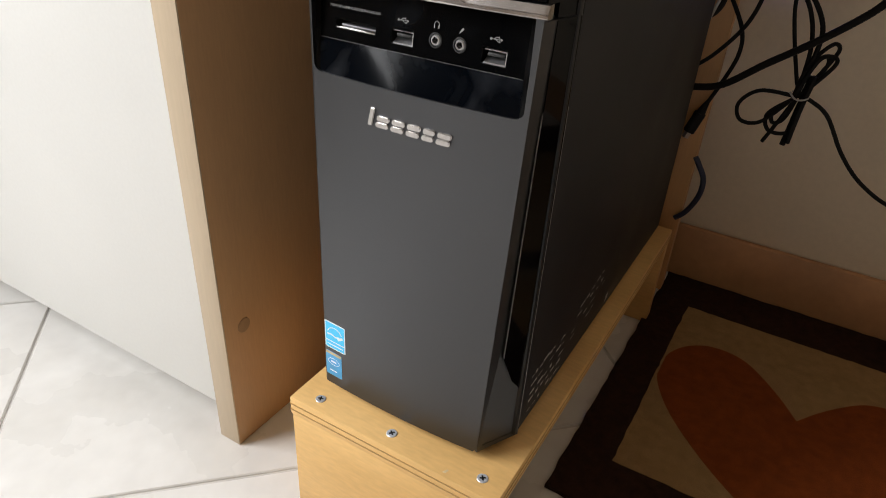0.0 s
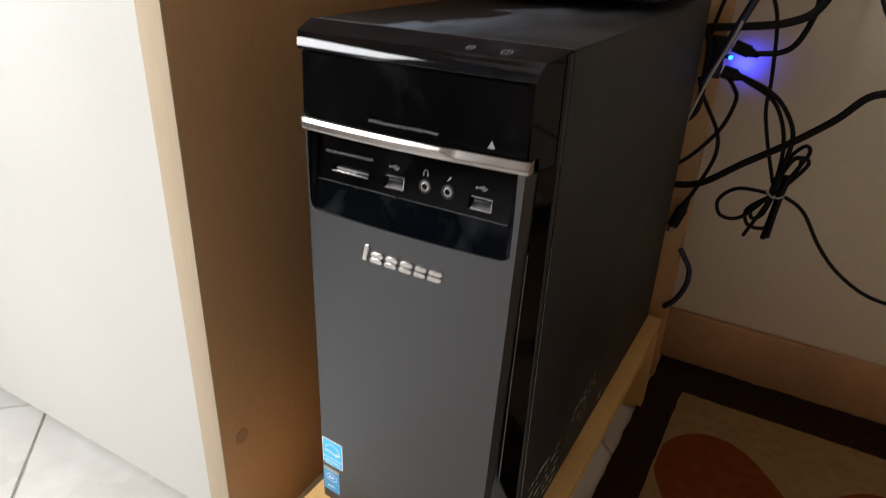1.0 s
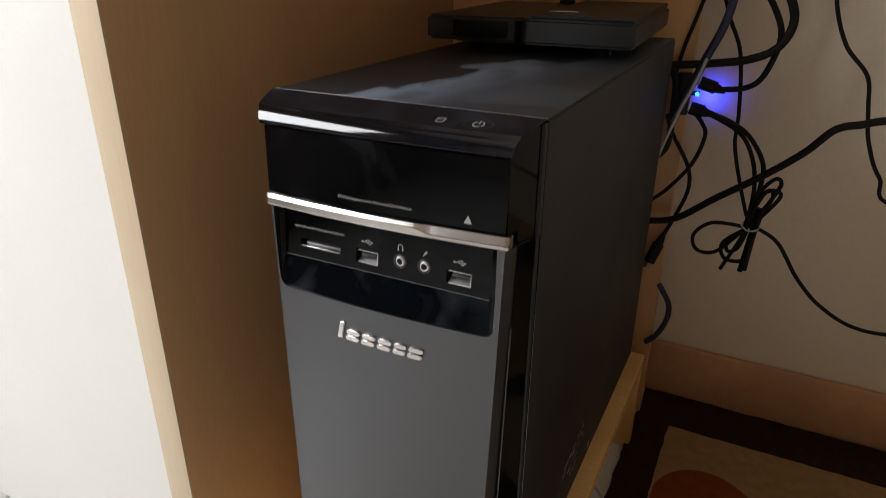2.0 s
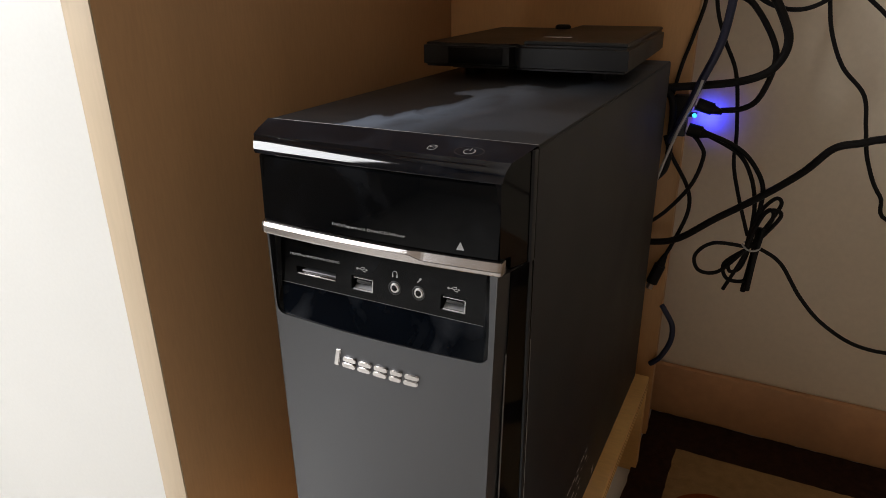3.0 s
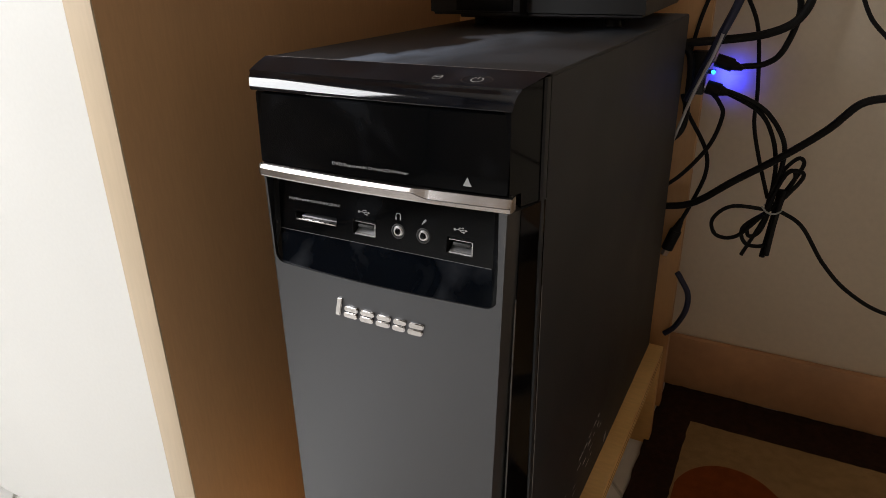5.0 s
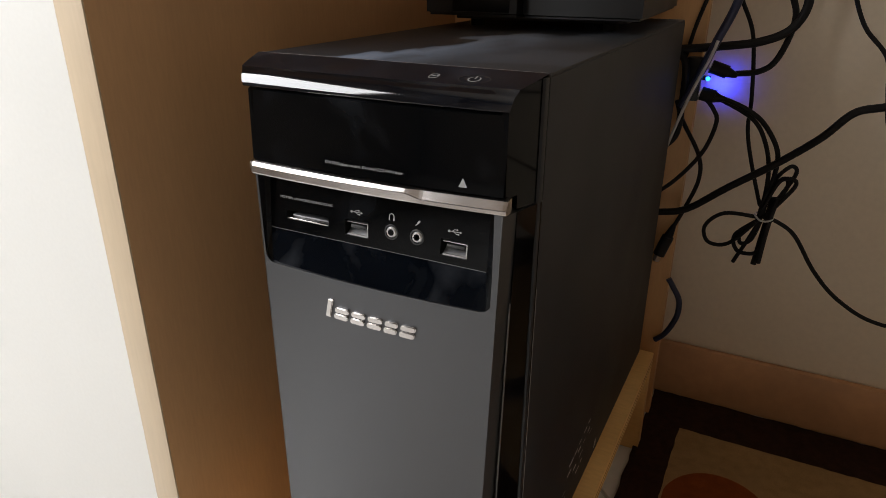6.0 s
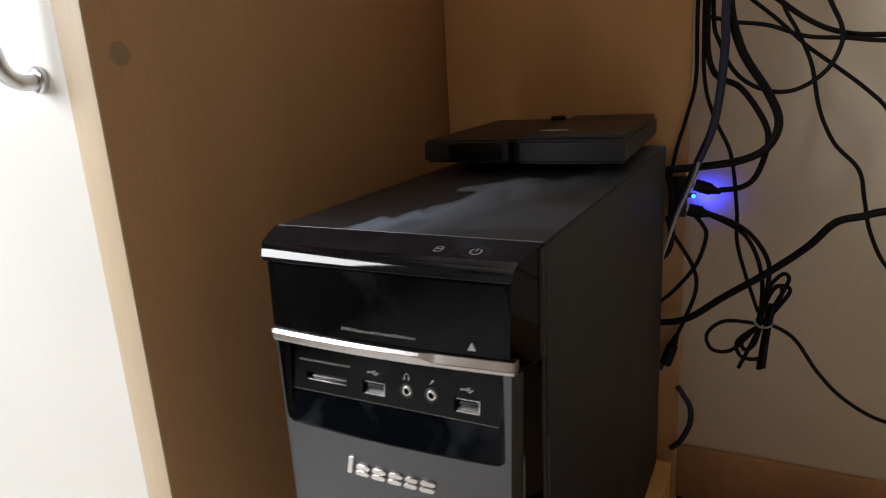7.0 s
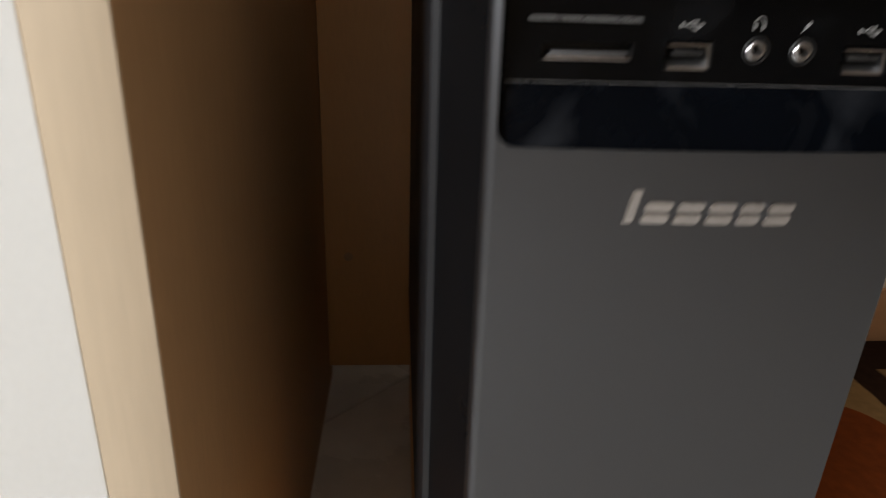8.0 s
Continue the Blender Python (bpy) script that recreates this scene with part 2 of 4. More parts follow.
def box(x0, x1, y0, y1, z0, z1, bevel=0.0, segments=2, bm=None):
    own = bmesh.new()
    m = Matrix.LocRotScale(((x0 + x1) / 2, (y0 + y1) / 2, (z0 + z1) / 2), None, (x1 - x0, y1 - y0, z1 - z0))
    bmesh.ops.create_cube(own, size=1, matrix=m)
    if bevel:
        bmesh.ops.bevel(own, geom=own.edges[:], offset=bevel, segments=segments, affect='EDGES', profile=0.5)
    if bm is None:
        return own
    return merge(bm, own)


def merge(bm, other):
    tmp = bpy.data.meshes.new("tmp")
    other.to_mesh(tmp)
    other.free()
    bm.from_mesh(tmp)
    bpy.data.meshes.remove(tmp)
    return bm


def tube(points, radius, sides=10, bm=None, steps=8, taper=1.0):
    """A round cable along a smooth line through a few points."""
    pts = [Vector(p) for p in points]
    line = []
    for i in range(len(pts) - 1):
        p0, p1, p2, p3 = pts[max(i - 1, 0)], pts[i], pts[i + 1], pts[min(i + 2, len(pts) - 1)]
        for s in range(steps):
            t = s / steps
            line.append(0.5 * (2 * p1 + (p2 - p0) * t + (2 * p0 - 5 * p1 + 4 * p2 - p3) * t * t + (3 * p1 - p0 - 3 * p2 + p3) * t ** 3))
    line.append(pts[-1])
    bm = bm or bmesh.new()
    ref, rings = Vector((0.13, 0.97, 0.2)), []
    for i, p in enumerate(line):
        d = (line[min(i + 1, len(line) - 1)] - line[max(i - 1, 0)]).normalized()
        u = ref - d * ref.dot(d)
        u.normalize()
        v = d.cross(u)
        ref = u
        r = radius * (1 + (taper - 1) * i / (len(line) - 1))
        rings.append([bm.verts.new(p + r * (u * math.cos(a) + v * math.sin(a))) for a in (2 * math.pi * k / sides for k in range(sides))])
    for a, b in zip(rings, rings[1:]):
        for k in range(sides):
            bm.faces.new((a[k], a[(k + 1) % sides], b[(k + 1) % sides], b[k]))
    bm.faces.new(rings[0][::-1]), bm.faces.new(rings[-1])
    return bm


def disc(centre, axis, radius, depth, sides=24, bevel=0.0, inner=0.0):
    """A disc or ring of some depth round an axis."""
    bm = bmesh.new()
    prof = [(inner, 0), (radius, 0), (radius, depth - bevel), (radius - bevel, depth), (inner, depth)]
    rings = []
    for r, h in prof:
        rings.append([bm.verts.new((r * math.cos(a), r * math.sin(a), h)) for a in (2 * math.pi * k / sides for k in range(sides))] if r > 1e-6 else [bm.verts.new((0, 0, h))])
    pairs = list(zip(rings, rings[1:])) + ([(rings[-1], rings[0])] if inner else [])
    for a, b in pairs:
        for k in range(sides):
            q = (k + 1) % sides
            if len(a) == 1:
                bm.faces.new((a[0], b[k], b[q]))
            elif len(b) == 1:
                bm.faces.new((a[k], a[q], b[0]))
            else:
                bm.faces.new((a[k], a[q], b[q], b[k]))
    turn = Vector(axis).to_track_quat('Z', 'Y').to_matrix().to_4x4()
    bmesh.ops.transform(bm, matrix=Matrix.Translation(centre) @ turn, verts=bm.verts)
    return bm


def plate(outline, depth, place, bm=None):
    """A flat shape (x, z outline) of a small depth; place turns (x, z, out) into the world."""
    bm = bm or bmesh.new()
    a = [bm.verts.new(place(x, z, 0)) for x, z in outline]
    b = [bm.verts.new(place(x, z, depth)) for x, z in outline]
    n = len(a)
    bm.faces.new(a), bm.faces.new(b[::-1])
    for k in range(n):
        bm.faces.new((a[k], b[k], b[(k + 1) % n], a[(k + 1) % n]))
    return bm


def arc(cx, cz, r, a0, a1, n, rz=None):
    return [(cx + r * math.cos(radians(a0 + (a1 - a0) * k / n)), cz + (rz or r) * math.sin(radians(a0 + (a1 - a0) * k / n))) for k in range(n + 1)]


def lettering(text, size, place_matrix, depth=0.00008):
    data = bpy.data.curves.new("lettering", 'FONT')
    data.body, data.size, data.extrude, data.resolution_u = text, size, depth, 2
    data.align_x = 'CENTER'
    ob = bpy.data.objects.new("lettering", data)
    scene.collection.objects.link(ob)
    me = bpy.data.meshes.new_from_object(ob.evaluated_get(bpy.context.evaluated_depsgraph_get()))
    bpy.data.objects.remove(ob)
    bm = bmesh.new()
    bm.from_mesh(me)
    bpy.data.meshes.remove(me)
    bmesh.ops.transform(bm, matrix=place_matrix, verts=bm.verts)
    return bm


# ---------------------------------------------------------------- the room
def wall(name, *spans):
    bm = bmesh.new()
    for s in spans:
        box(*s, bm=bm)
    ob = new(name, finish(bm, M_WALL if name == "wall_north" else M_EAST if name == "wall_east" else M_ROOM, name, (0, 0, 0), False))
    BASE[ob.name] = Vector((0, 0, 0))
    return tagged(ob, "plain painted plaster wall of the room", "wall", kind="structure")


XW, XE, YS, YN, HIGH = WIN["x"], 2.6, -2.8, 0.583, 2.5
floor = tagged(new("floor", finish(box(XW - 0.2, XE + 0.2, YS - 0.2, YN + 0.2, -0.12, -0.0025), M_GROUT, "floor", (0, 0, 0), False)),
               "grey grout bed under diagonal pale ceramic tiles", "floor", kind="structure")
BASE["floor"] = Vector((0, 0, 0))
wall("wall_north", (XW - 0.2, XE + 0.2, YN, YN + 0.15, 0, HIGH))
# south, east and west walls: unseen, added to close the room and shape reflections
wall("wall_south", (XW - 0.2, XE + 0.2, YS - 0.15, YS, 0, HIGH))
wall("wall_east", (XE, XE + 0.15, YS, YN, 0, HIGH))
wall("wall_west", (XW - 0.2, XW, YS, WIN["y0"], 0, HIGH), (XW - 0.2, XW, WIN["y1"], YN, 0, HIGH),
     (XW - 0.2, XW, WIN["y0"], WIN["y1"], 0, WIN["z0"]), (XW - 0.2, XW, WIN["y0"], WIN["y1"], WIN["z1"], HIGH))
tagged(new("ceiling", finish(box(XW - 0.2, XE + 0.2, YS - 0.2, YN + 0.2, HIGH, HIGH + 0.12), M_CEIL, "ceiling", (0, 0, 0), False)),
       "plain beige painted ceiling", "ceiling", kind="structure")
tagged(new("baseboard", finish(box(XW, XE, YN - 0.012, YN - 0.0005, 0.0005, 0.081, 0.003), M_SKIRT, "baseboard", (0, 0, 0))),
       "brown skirting along the foot of the wall", "skirting", kind="structure")

# ---------------------------------------------------------------- desk: side panel and back board
desk = thing("furniture_unit", (-0.12, 0.2, 0), "beige melamine furniture side panel joined to a back board", "furniture")
DX0, DX1 = -0.1312, -0.1055
side = part("side_panel", box(DX0 + 0.0002, DX1, -0.0124, 0.500, 0.001, 1.150, 0.0001), M_BEIGE, desk)
part("edge_band", box(DX0 + 0.0002, DX1 - 0.0002, -0.0138, -0.01245, 0.001, 1.150, 0.0001), M_EDGE, side, "pale beige edge banding")
back = part("back_panel", box(DX1 + 0.0006, 0.179, 0.470, 0.486, 0.030, 1.150, 0.0006), M_BACK, desk, "warmer beige back board")
for y, z in ((0.010, 0.136), (0.008, 0.623)):
    part("cam_cover", disc((DX1 - 0.0003, y, z), (1, 0, 0), 0.0075, 0.0007, 28, 0.0003), M_PLUG, side, "round darker fitting cover")
part("cam_cover", disc((-0.080, 0.4703, 0.168), (0, -1, 0), 0.005, 0.0007, 20, 0.0003), M_PLUG, back, "round darker fitting cover")

# ---------------------------------------------------------------- white cabinet beside the desk panel
cabinet = thing("cabinet", (-0.45, 0.2, 0), "white lacquered cabinet with a plain door beside the desk panel", "cabinet")
part("body", box(-0.790, -0.1322, 0.006, 0.500, 0.048, 1.148, 0.001), M_WHITE, cabinet)
part("plinth", box(-0.780, -0.140, 0.060, 0.490, 0.001, 0.0475), M_WHITE, cabinet)
door = part("door", box(-0.790, -0.1315, -0.0135, 0.0045, 0.045, 1.147, 0.0012), M_WHITE, cabinet)
handle = part("handle", tube([(-0.156, -0.0130, 0.610), (-0.157, -0.026, 0.609), (-0.158, -0.036, 0.618), (-0.159, -0.040, 0.645), (-0.159, -0.041, 0.672),
                              (-0.159, -0.040, 0.699), (-0.158, -0.036, 0.720), (-0.157, -0.026, 0.728), (-0.156, -0.0130, 0.727)], 0.0052, 16), M_SATIN, door, "bowed chrome handle")
for z in (0.610, 0.727):
    part("foot", disc((-0.156, -0.0136, z), (0, -1, 0), 0.0085, 0.004, 24, 0.001), M_SATIN, handle)

# ---------------------------------------------------------------- plywood stand
stand = thing("stand", (0.083, 0.2, 0), "low yellow plywood stand with screwed top, open at one side", "stand")
top = part("top_board", box(-0.0115, 0.1775, -0.0335, 0.4485, 0.1140, 0.1320, 0.0008), M_PLY, stand)
for k in range(2):
    z = 0.1185 + 0.0060 * k
    part("glue_line", box(-0.0118, 0.1778, -0.0338, 0.4488, z, z + 0.0012), M_PLY_DARK, top, "darker glue line in the plywood edge")
part("front_board", box(-0.0112, 0.1772, -0.0320, -0.0150, 0.0005, 0.1138, 0.0008), M_PLY, stand)
part("side_board", box(-0.0112, 0.0050, -0.0146, 0.4276, 0.0005, 0.1138, 0.0008), M_PLY, stand)
part("rear_board", box(-0.0112, 0.1772, 0.4280, 0.4450, 0.0005, 0.1138, 0.0008), M_PLY, stand)


def screw(x, y, spin):
    s = part("screw", disc((x, y, 0.13195), (0, 0, 1), 0.0043, 0.0007, 20, 0.0004), M_SCREW, stand, "countersunk cross-head zinc screw")
    bm = bmesh.new()
    for a in (spin, spin + 90):
        one = box(-0.0023, 0.0023, -0.0006, 0.0006, 0, 0.00025)
        bmesh.ops.transform(one, matrix=pose(x, y, 0.13262, 0, 0, a), verts=one.verts)
        merge(bm, one)
    part("cross_slot", bm, M_DARK, s)


for x, y, spin in ((0.011, -0.0215, 20), (0.080, -0.0200, 50), (0.159, -0.0190, 35)):
    screw(x, y, spin)
chip = plate([(0.1315, -0.0300), (0.1335, -0.0262), (0.1350, -0.0266), (0.1340, -0.0302)], 0.0002, lambda x, z, o: Vector((x, z, 0.13202 + o)))
part("chipped_veneer", chip, material("raw_wood", (0.75, 0.58, 0.33), 0.8, scale=200), top, "pale chip in the veneer")

# ---------------------------------------------------------------- computer tower
Z0 = 0.139
tower = thing("computer_tower", (0.0755, 0.22, 0.132), "grey and glossy black desktop computer tower on a plywood stand", "computer")
XL, XR, YB, ZT = -0.0135, 0.1640, 0.430, 0.5125
FXL, FXR, SLANT = 0.0032, 0.1560, 0.0098


def bulge(x, depth=0.0060):
    u = (x - 0.0755) / 0.0760
    return -depth - 0.0035 * (1 - u * u)


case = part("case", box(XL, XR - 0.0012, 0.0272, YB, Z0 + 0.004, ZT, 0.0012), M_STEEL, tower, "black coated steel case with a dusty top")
part("side_panel", box(XR - 0.0011, XR, 0.0276, YB - 0.006, Z0 + 0.005, ZT - 0.0016, 0.0004), M_STEEL, tower, "black steel side panel")
for x in (0.012, 0.138):
    for y in (0.06, 0.39):
        part("foot", disc((x, y, 0.1322), (0, 0, 1), 0.011, 0.0108, 20, 0.001), M_RUBBER, tower, "black rubber foot")

# lower front cover: a U round the port panel, bowed forward
PXL, PXR, PZ, ZF = 0.0070, 0.1516, 0.3975, 0.4510
outline = [(FXL, ZF), (FXL - 0.0008, Z0 + 0.004), (FXL + 0.002, Z0), (FXR - SLANT - 0.003, Z0), (FXR - SLANT, Z0 + 0.004), (FXR, ZF), (PXR, ZF)]
outline += arc(PXR - 0.006, PZ + 0.006, 0.006, 0, -90, 5) + arc(PXL + 0.006, PZ + 0.006, 0.006, -90, -180, 5) + [(PXL, ZF)]
bm = bmesh.new()
bm.faces.new([bm.verts.new((x, 0, z)) for x, z in outline])
for k in range(1, 40):
    bmesh.ops.bisect_plane(bm, geom=bm.verts[:] + bm.edges[:] + bm.faces[:], plane_co=(FXL + (FXR - FXL) * k / 40, 0, 0), plane_no=(1, 0, 0))
ROUND = 0.0036
for d in (0.0003, 0.0009, 0.0018, 0.0036):
    bmesh.ops.bisect_plane(bm, geom=bm.verts[:] + bm.edges[:] + bm.faces[:], plane_co=(FXL + d, 0, 0), plane_no=(1, 0, 0))
ext = bmesh.ops.extrude_face_region(bm, geom=bm.faces[:])
fresh = {v for v in ext["geom"] if isinstance(v, bmesh.types.BMVert)}


def rolled(x):
    """How far the rounded upright edge of the cover rolls back."""
    d = max(0.0, min(x - FXL, ROUND))
    return ROUND - math.sqrt(ROUND ** 2 - (ROUND - d) ** 2)


for v in bm.verts:
    v.co.y = 0.012 if v in fresh else bulge(v.co.x) + rolled(v.co.x)
part("front_cover", bm, M_GREY, tower, "bowed matte grey plastic front cover")


def chamfer(u, z, out, sign, front=None, edge=None):
    """A point on the slanted corner strip: u from the front cover (0) to the side (1)."""
    if front is None:
        front = -0.0060 if sign > 0 else -0.0030
    a = Vector((FXR - SLANT * (ZF - z) / (ZF - Z0) if sign > 0 else FXL, front, z))
    if edge is not None:
        a.x = edge
    b = Vector((XR if sign > 0 else XL, 0.0270, z))
    n = Vector((sign * (0.0270 - front), -abs(b.x - a.x), 0)).normalized()
    return a.lerp(b, u) + n * out


for sign in (1, -1):
    sh = [(0.0, Z0), (1.0, Z0 + 0.001), (1.0, ZF - 0.0010), (0.0, ZF - 0.0010)]
    # left strip is coloured near black to merge with the shade beside it
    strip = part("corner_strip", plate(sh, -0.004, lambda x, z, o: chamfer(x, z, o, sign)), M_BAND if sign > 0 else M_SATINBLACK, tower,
                 "slanted dark grey corner strip" if sign > 0 else "slanted corner strip, coloured black for the shade around it")
    if sign > 0:
        sh = [(0.33, 0.225), (0.62, 0.200), (0.965, 0.184), (0.965, ZF - 0.0012), (0.33, ZF - 0.0012)]
        part("gloss_inlay", plate(sh, 0.0005, lambda x, z, o: chamfer(x, z, o, 1)), M_GLOSS, strip, "glossy black inlay with a slanted foot")
        for u0, u1, zlow, ztop in ((0.305, 0.33, 0.226, 0.400), (0.970, 0.990, Z0 + 0.004, 0.400)):
            part("edge_line", plate([(u0, zlow), (u1, zlow), (u1, ztop), (u0, ztop)], 0.0004, lambda x, z, o: chamfer(x, z, o, 1)), M_CREASE, strip, "fine pale edge")
    part("seam", plate([(0.12, 0.1440), (0.98, 0.1440), (0.98, 0.1448), (0.12, 0.1448)], 0.0003, lambda x, z, o: chamfer(x, z, o, sign)), M_DARK, strip)
    sh = [(0.0, ZF + 0.0068), (0.30, ZF + 0.0068), (0.30, ZF - 0.0008), (1.0, ZF - 0.0008), (1.0, 0.5120), (0.465, 0.5096), (0.13, 0.5076), (0.05, 0.5040), (0.0, 0.4982)]
    part("upper_corner", plate(sh, -0.004, lambda x, z, o: chamfer(x, z, o, sign, -0.0014, 0.1550 if sign > 0 else FXL)), M_GLOSS, tower, "smooth black upper corner")


def loft(rows, columns=36, power=3.2):
    """A bowed sheet through rows of (left x, right x, y at the ends, bow, z)."""
    bm = bmesh.new()
    grid = []
    for xl, xr, y, bow, z in rows:
        line = []
        for k in range(columns + 1):
            u = k / columns
            line.append(bm.verts.new((xl + (xr - xl) * u, y - bow * (1 - abs(2 * u - 1) ** power), z)))
        grid.append(line)
    for a, b in zip(grid, grid[1:]):
        for k in range(columns):
            bm.faces.new((a[k], a[k + 1], b[k + 1], b[k]))
    return bm


# optical drive flap and the rounded cap above it
part("drive_flap", loft([(0.002, 0.1546, 0.012, 0.0, 0.4581), (0.002, 0.1546, -0.0024, 0.0032, 0.4581), (0.002, 0.1546, -0.0031, 0.0032, 0.4588),
                         (0.0013, 0.1549, -0.0016, 0.0032, 0.4780), (0.0006, 0.1552, -0.0001, 0.0032, 0.4968), (0.0006, 0.1552, 0.0008, 0.0030, 0.4975),
                         (0.0006, 0.1552, 0.014, 0.0, 0.4975)], power=2.0), M_GLOSS, tower, "glossy black optical drive flap")
cap_rows = [(-0.0010, 0.1552, 0.020, 0.0, 0.4984), (0.0002, 0.1556, 0.0001, 0.0012, 0.4984), (-0.0001, 0.1558, -0.0024, 0.0010, 0.4987)]
cy, cz = -0.0014, 0.4992
for k, (tilt, run) in enumerate(((6, 0.0008), (13, 0.0011), (19, 0.0013), (25, 0.0013), (31, 0.0013), (39, 0.0011), (49, 0.0010), (60, 0.0010), (71, 0.0011))):
    cap_rows.append((-0.0002 - 0.0004 * k, 0.1559 + 0.0002 * k, cy - 0.0014, 0.0010, cz))
    cy, cz = cy + run * math.sin(math.radians(tilt)), cz + run * math.cos(math.radians(tilt))
slope_rows = [(-0.0052, 0.1580, 0.0034, 0.0012, 0.5084), (-0.0090, 0.1606, 0.0126, 0.0010, 0.5102), (-0.0134, 0.1638, 0.0268, 0.0, 0.5130), (-0.0134, 0.1638, 0.0282, 0.0, 0.5124)]
part("top_cap", loft(cap_rows + slope_rows[:1], power=2.0), M_CAP, tower, "rounded glossy black cap above the drive flap")
part("button_panel", loft(slope_rows, power=2.0), M_SLOPE, tower, "sloping blue-black panel with the power button")
# thin pale strip that stands in for the highlight on the case edge
part("front_edge", box(XL + 0.001, XR - 0.001, 0.0279, 0.0286, 0.5122, 0.5129, 0.0002), M_CREASE, case, "pale strip painted as the front edge's highlight")
part("shoulder", box(XL + 0.0002, XR - 0.0002, 0.0215, 0.0277, Z0 + 0.004, 0.5112, 0.0004), M_STEEL, tower)

# chrome bar with a step near its end
# (out, up, drop behind the step, set back behind the step)
rows = ((0.005, -0.0007, 0.0, 0.0), (-0.0006, -0.0007, 0.0, 0.0), (-0.0020, -0.0003, 0.0, 0.0), (-0.0023, 0.0005, -0.0003, 0.0),
        (-0.0022, 0.0038, -0.0022, 0.0), (-0.0018, 0.0040, -0.0022, 0.0), (-0.0020, 0.0043, -0.0022, 0.0), (-0.0011, 0.0061, 0.0, 0.0012),
        (0.0002, 0.0064, 0.0, 0.0010), (0.005, 0.0065, 0.0, 0.0))
bm = bmesh.new()
grid = []
BAR = 0.1574
for dy, dz, sink, back_set in rows:
    line = []
    for k in range(81):
        x = BAR * k / 80
        st = min(1, max(0, (x - 0.1050) / 0.0080))
        wrap = min(1, x / 0.003, 0.75 + (BAR - x) / 0.004)
        wrap = 1 - (1 - wrap) ** 2
        line.append(bm.verts.new((x, bulge(x, 0.0045) + 0.0030 * (1 - wrap) + dy * (wrap if dy < 0 else 1) + back_set * st, 0.4514 + dz + sink * st)))
    grid.append(line)
for a, b in zip(grid, grid[1:]):
    for k in range(80):
        bm.faces.new((a[k], a[k + 1], b[k + 1], b[k]))
for k in (0, 80):
    bm.faces.new([line[k] for line in grid])
part("chrome_bar", bm, M_CHROME, tower, "polished chrome trim bar", smooth=False)

# port panel: upright upper field with openings, and a lip that leans out below
PY = -0.0018
PIN_L, PIN_R = 0.0090, 0.1468
SLOT = (0.0205, 0.0500, 0.4248, 0.4300)
USBS = ((0.0610, 0.0762, 0.4225, 0.4315), (0.1202, 0.1356, 0.4222, 0.4312))
JACKS = ((0.0908, 0.4290), (0.1064, 0.4290))
holes = [SLOT, *USBS] + [(x - 0.0045, x + 0.0045, z - 0.0045, z + 0.0045) for x, z in JACKS]
xs = sorted({PIN_L, PIN_R, *(h[0] for h in holes), *(h[1] for h in holes)})
zs = sorted({0.4180, 0.4515, *(h[2] for h in holes), *(h[3] for h in holes)})
bm = bmesh.new()
vert = {}


def corner(x, y, z):
    key = (round(x, 5), round(y, 5), round(z, 5))
    if key not in vert:
        vert[key] = bm.verts.new((x, y, z))
    return vert[key]


for x0, x1 in zip(xs, xs[1:]):
    for z0, z1 in zip(zs, zs[1:]):
        if any(h[0] < (x0 + x1) / 2 < h[1] and h[2] < (z0 + z1) / 2 < h[3] for h in holes):
            continue
        bm.faces.new((corner(x0, PY, z0), corner(x1, PY, z0), corner(x1, PY, z1), corner(x0, PY, z1)))
# round openings inside their squares
for cx, cz in JACKS:
    ring = [bm.verts.new((cx + 0.0032 * math.cos(a), PY, cz + 0.0032 * math.sin(a))) for a in (math.pi / 4 + 2 * math.pi * k / 16 for k in range(16))]
    sq = []
    for k in range(16):
        a = math.pi / 4 + 2 * math.pi * k / 16
        m = max(abs(math.cos(a)), abs(math.sin(a)))
        sq.append(bm.verts.new((cx + 0.0045 * math.cos(a) / m, PY, cz + 0.0045 * math.sin(a) / m)))
    for k in range(16):
        q = (k + 1) % 16
        bm.faces.new((ring[k], ring[q], sq[q], sq[k]))
# leaning lip and side slopes
lip_l, lip_r, zb = PXL - 0.0005, PXR + 0.0005, PZ - 0.0004
lean = loft([(lip_l + 0.004 + (PIN_L - lip_l - 0.004) * u, lip_r - 0.004 + (PIN_R - lip_r + 0.004) * u, bulge(lip_l) + 0.0016 + (PY - bulge(lip_l) - 0.0016) * u, 0.0034 * (1 - u), zb + (0.4180 - zb) * u) for u in (0, 0.25, 0.5, 0.75, 1)], 48, 2.0)
for f in lean.faces:
    f.normal_flip()
for xin, xout, sgn in ((PIN_L, lip_l, -1), (PIN_R, lip_r, 1)):
    e = corner(xin, PY, 0.4515)
    f = corner(xin, PY, 0.4180)
    g = bm.verts.new((lip_l + 0.004 if sgn < 0 else lip_r - 0.004, bulge(lip_l) + 0.0016, zb))
    h = bm.verts.new((xout, bulge(xout) + 0.0012, zb + 0.005))
    i = bm.verts.new((xout, bulge(xout) + 0.0012, 0.4515))
    bm.faces.new((e, f, g, h, i))
panel = part("port_panel", bm, M_GLOSS, tower, "recessed glossy black port panel", smooth=False)
part("lower_lip", lean, M_SHEEN, panel, "leaning glossy black lower lip")
part("crease_line", box(PIN_L + 0.0005, PIN_R - 0.0005, PY - 0.0002, PY + 0.0003, 0.41792, 0.41810), M_CREASE, panel)


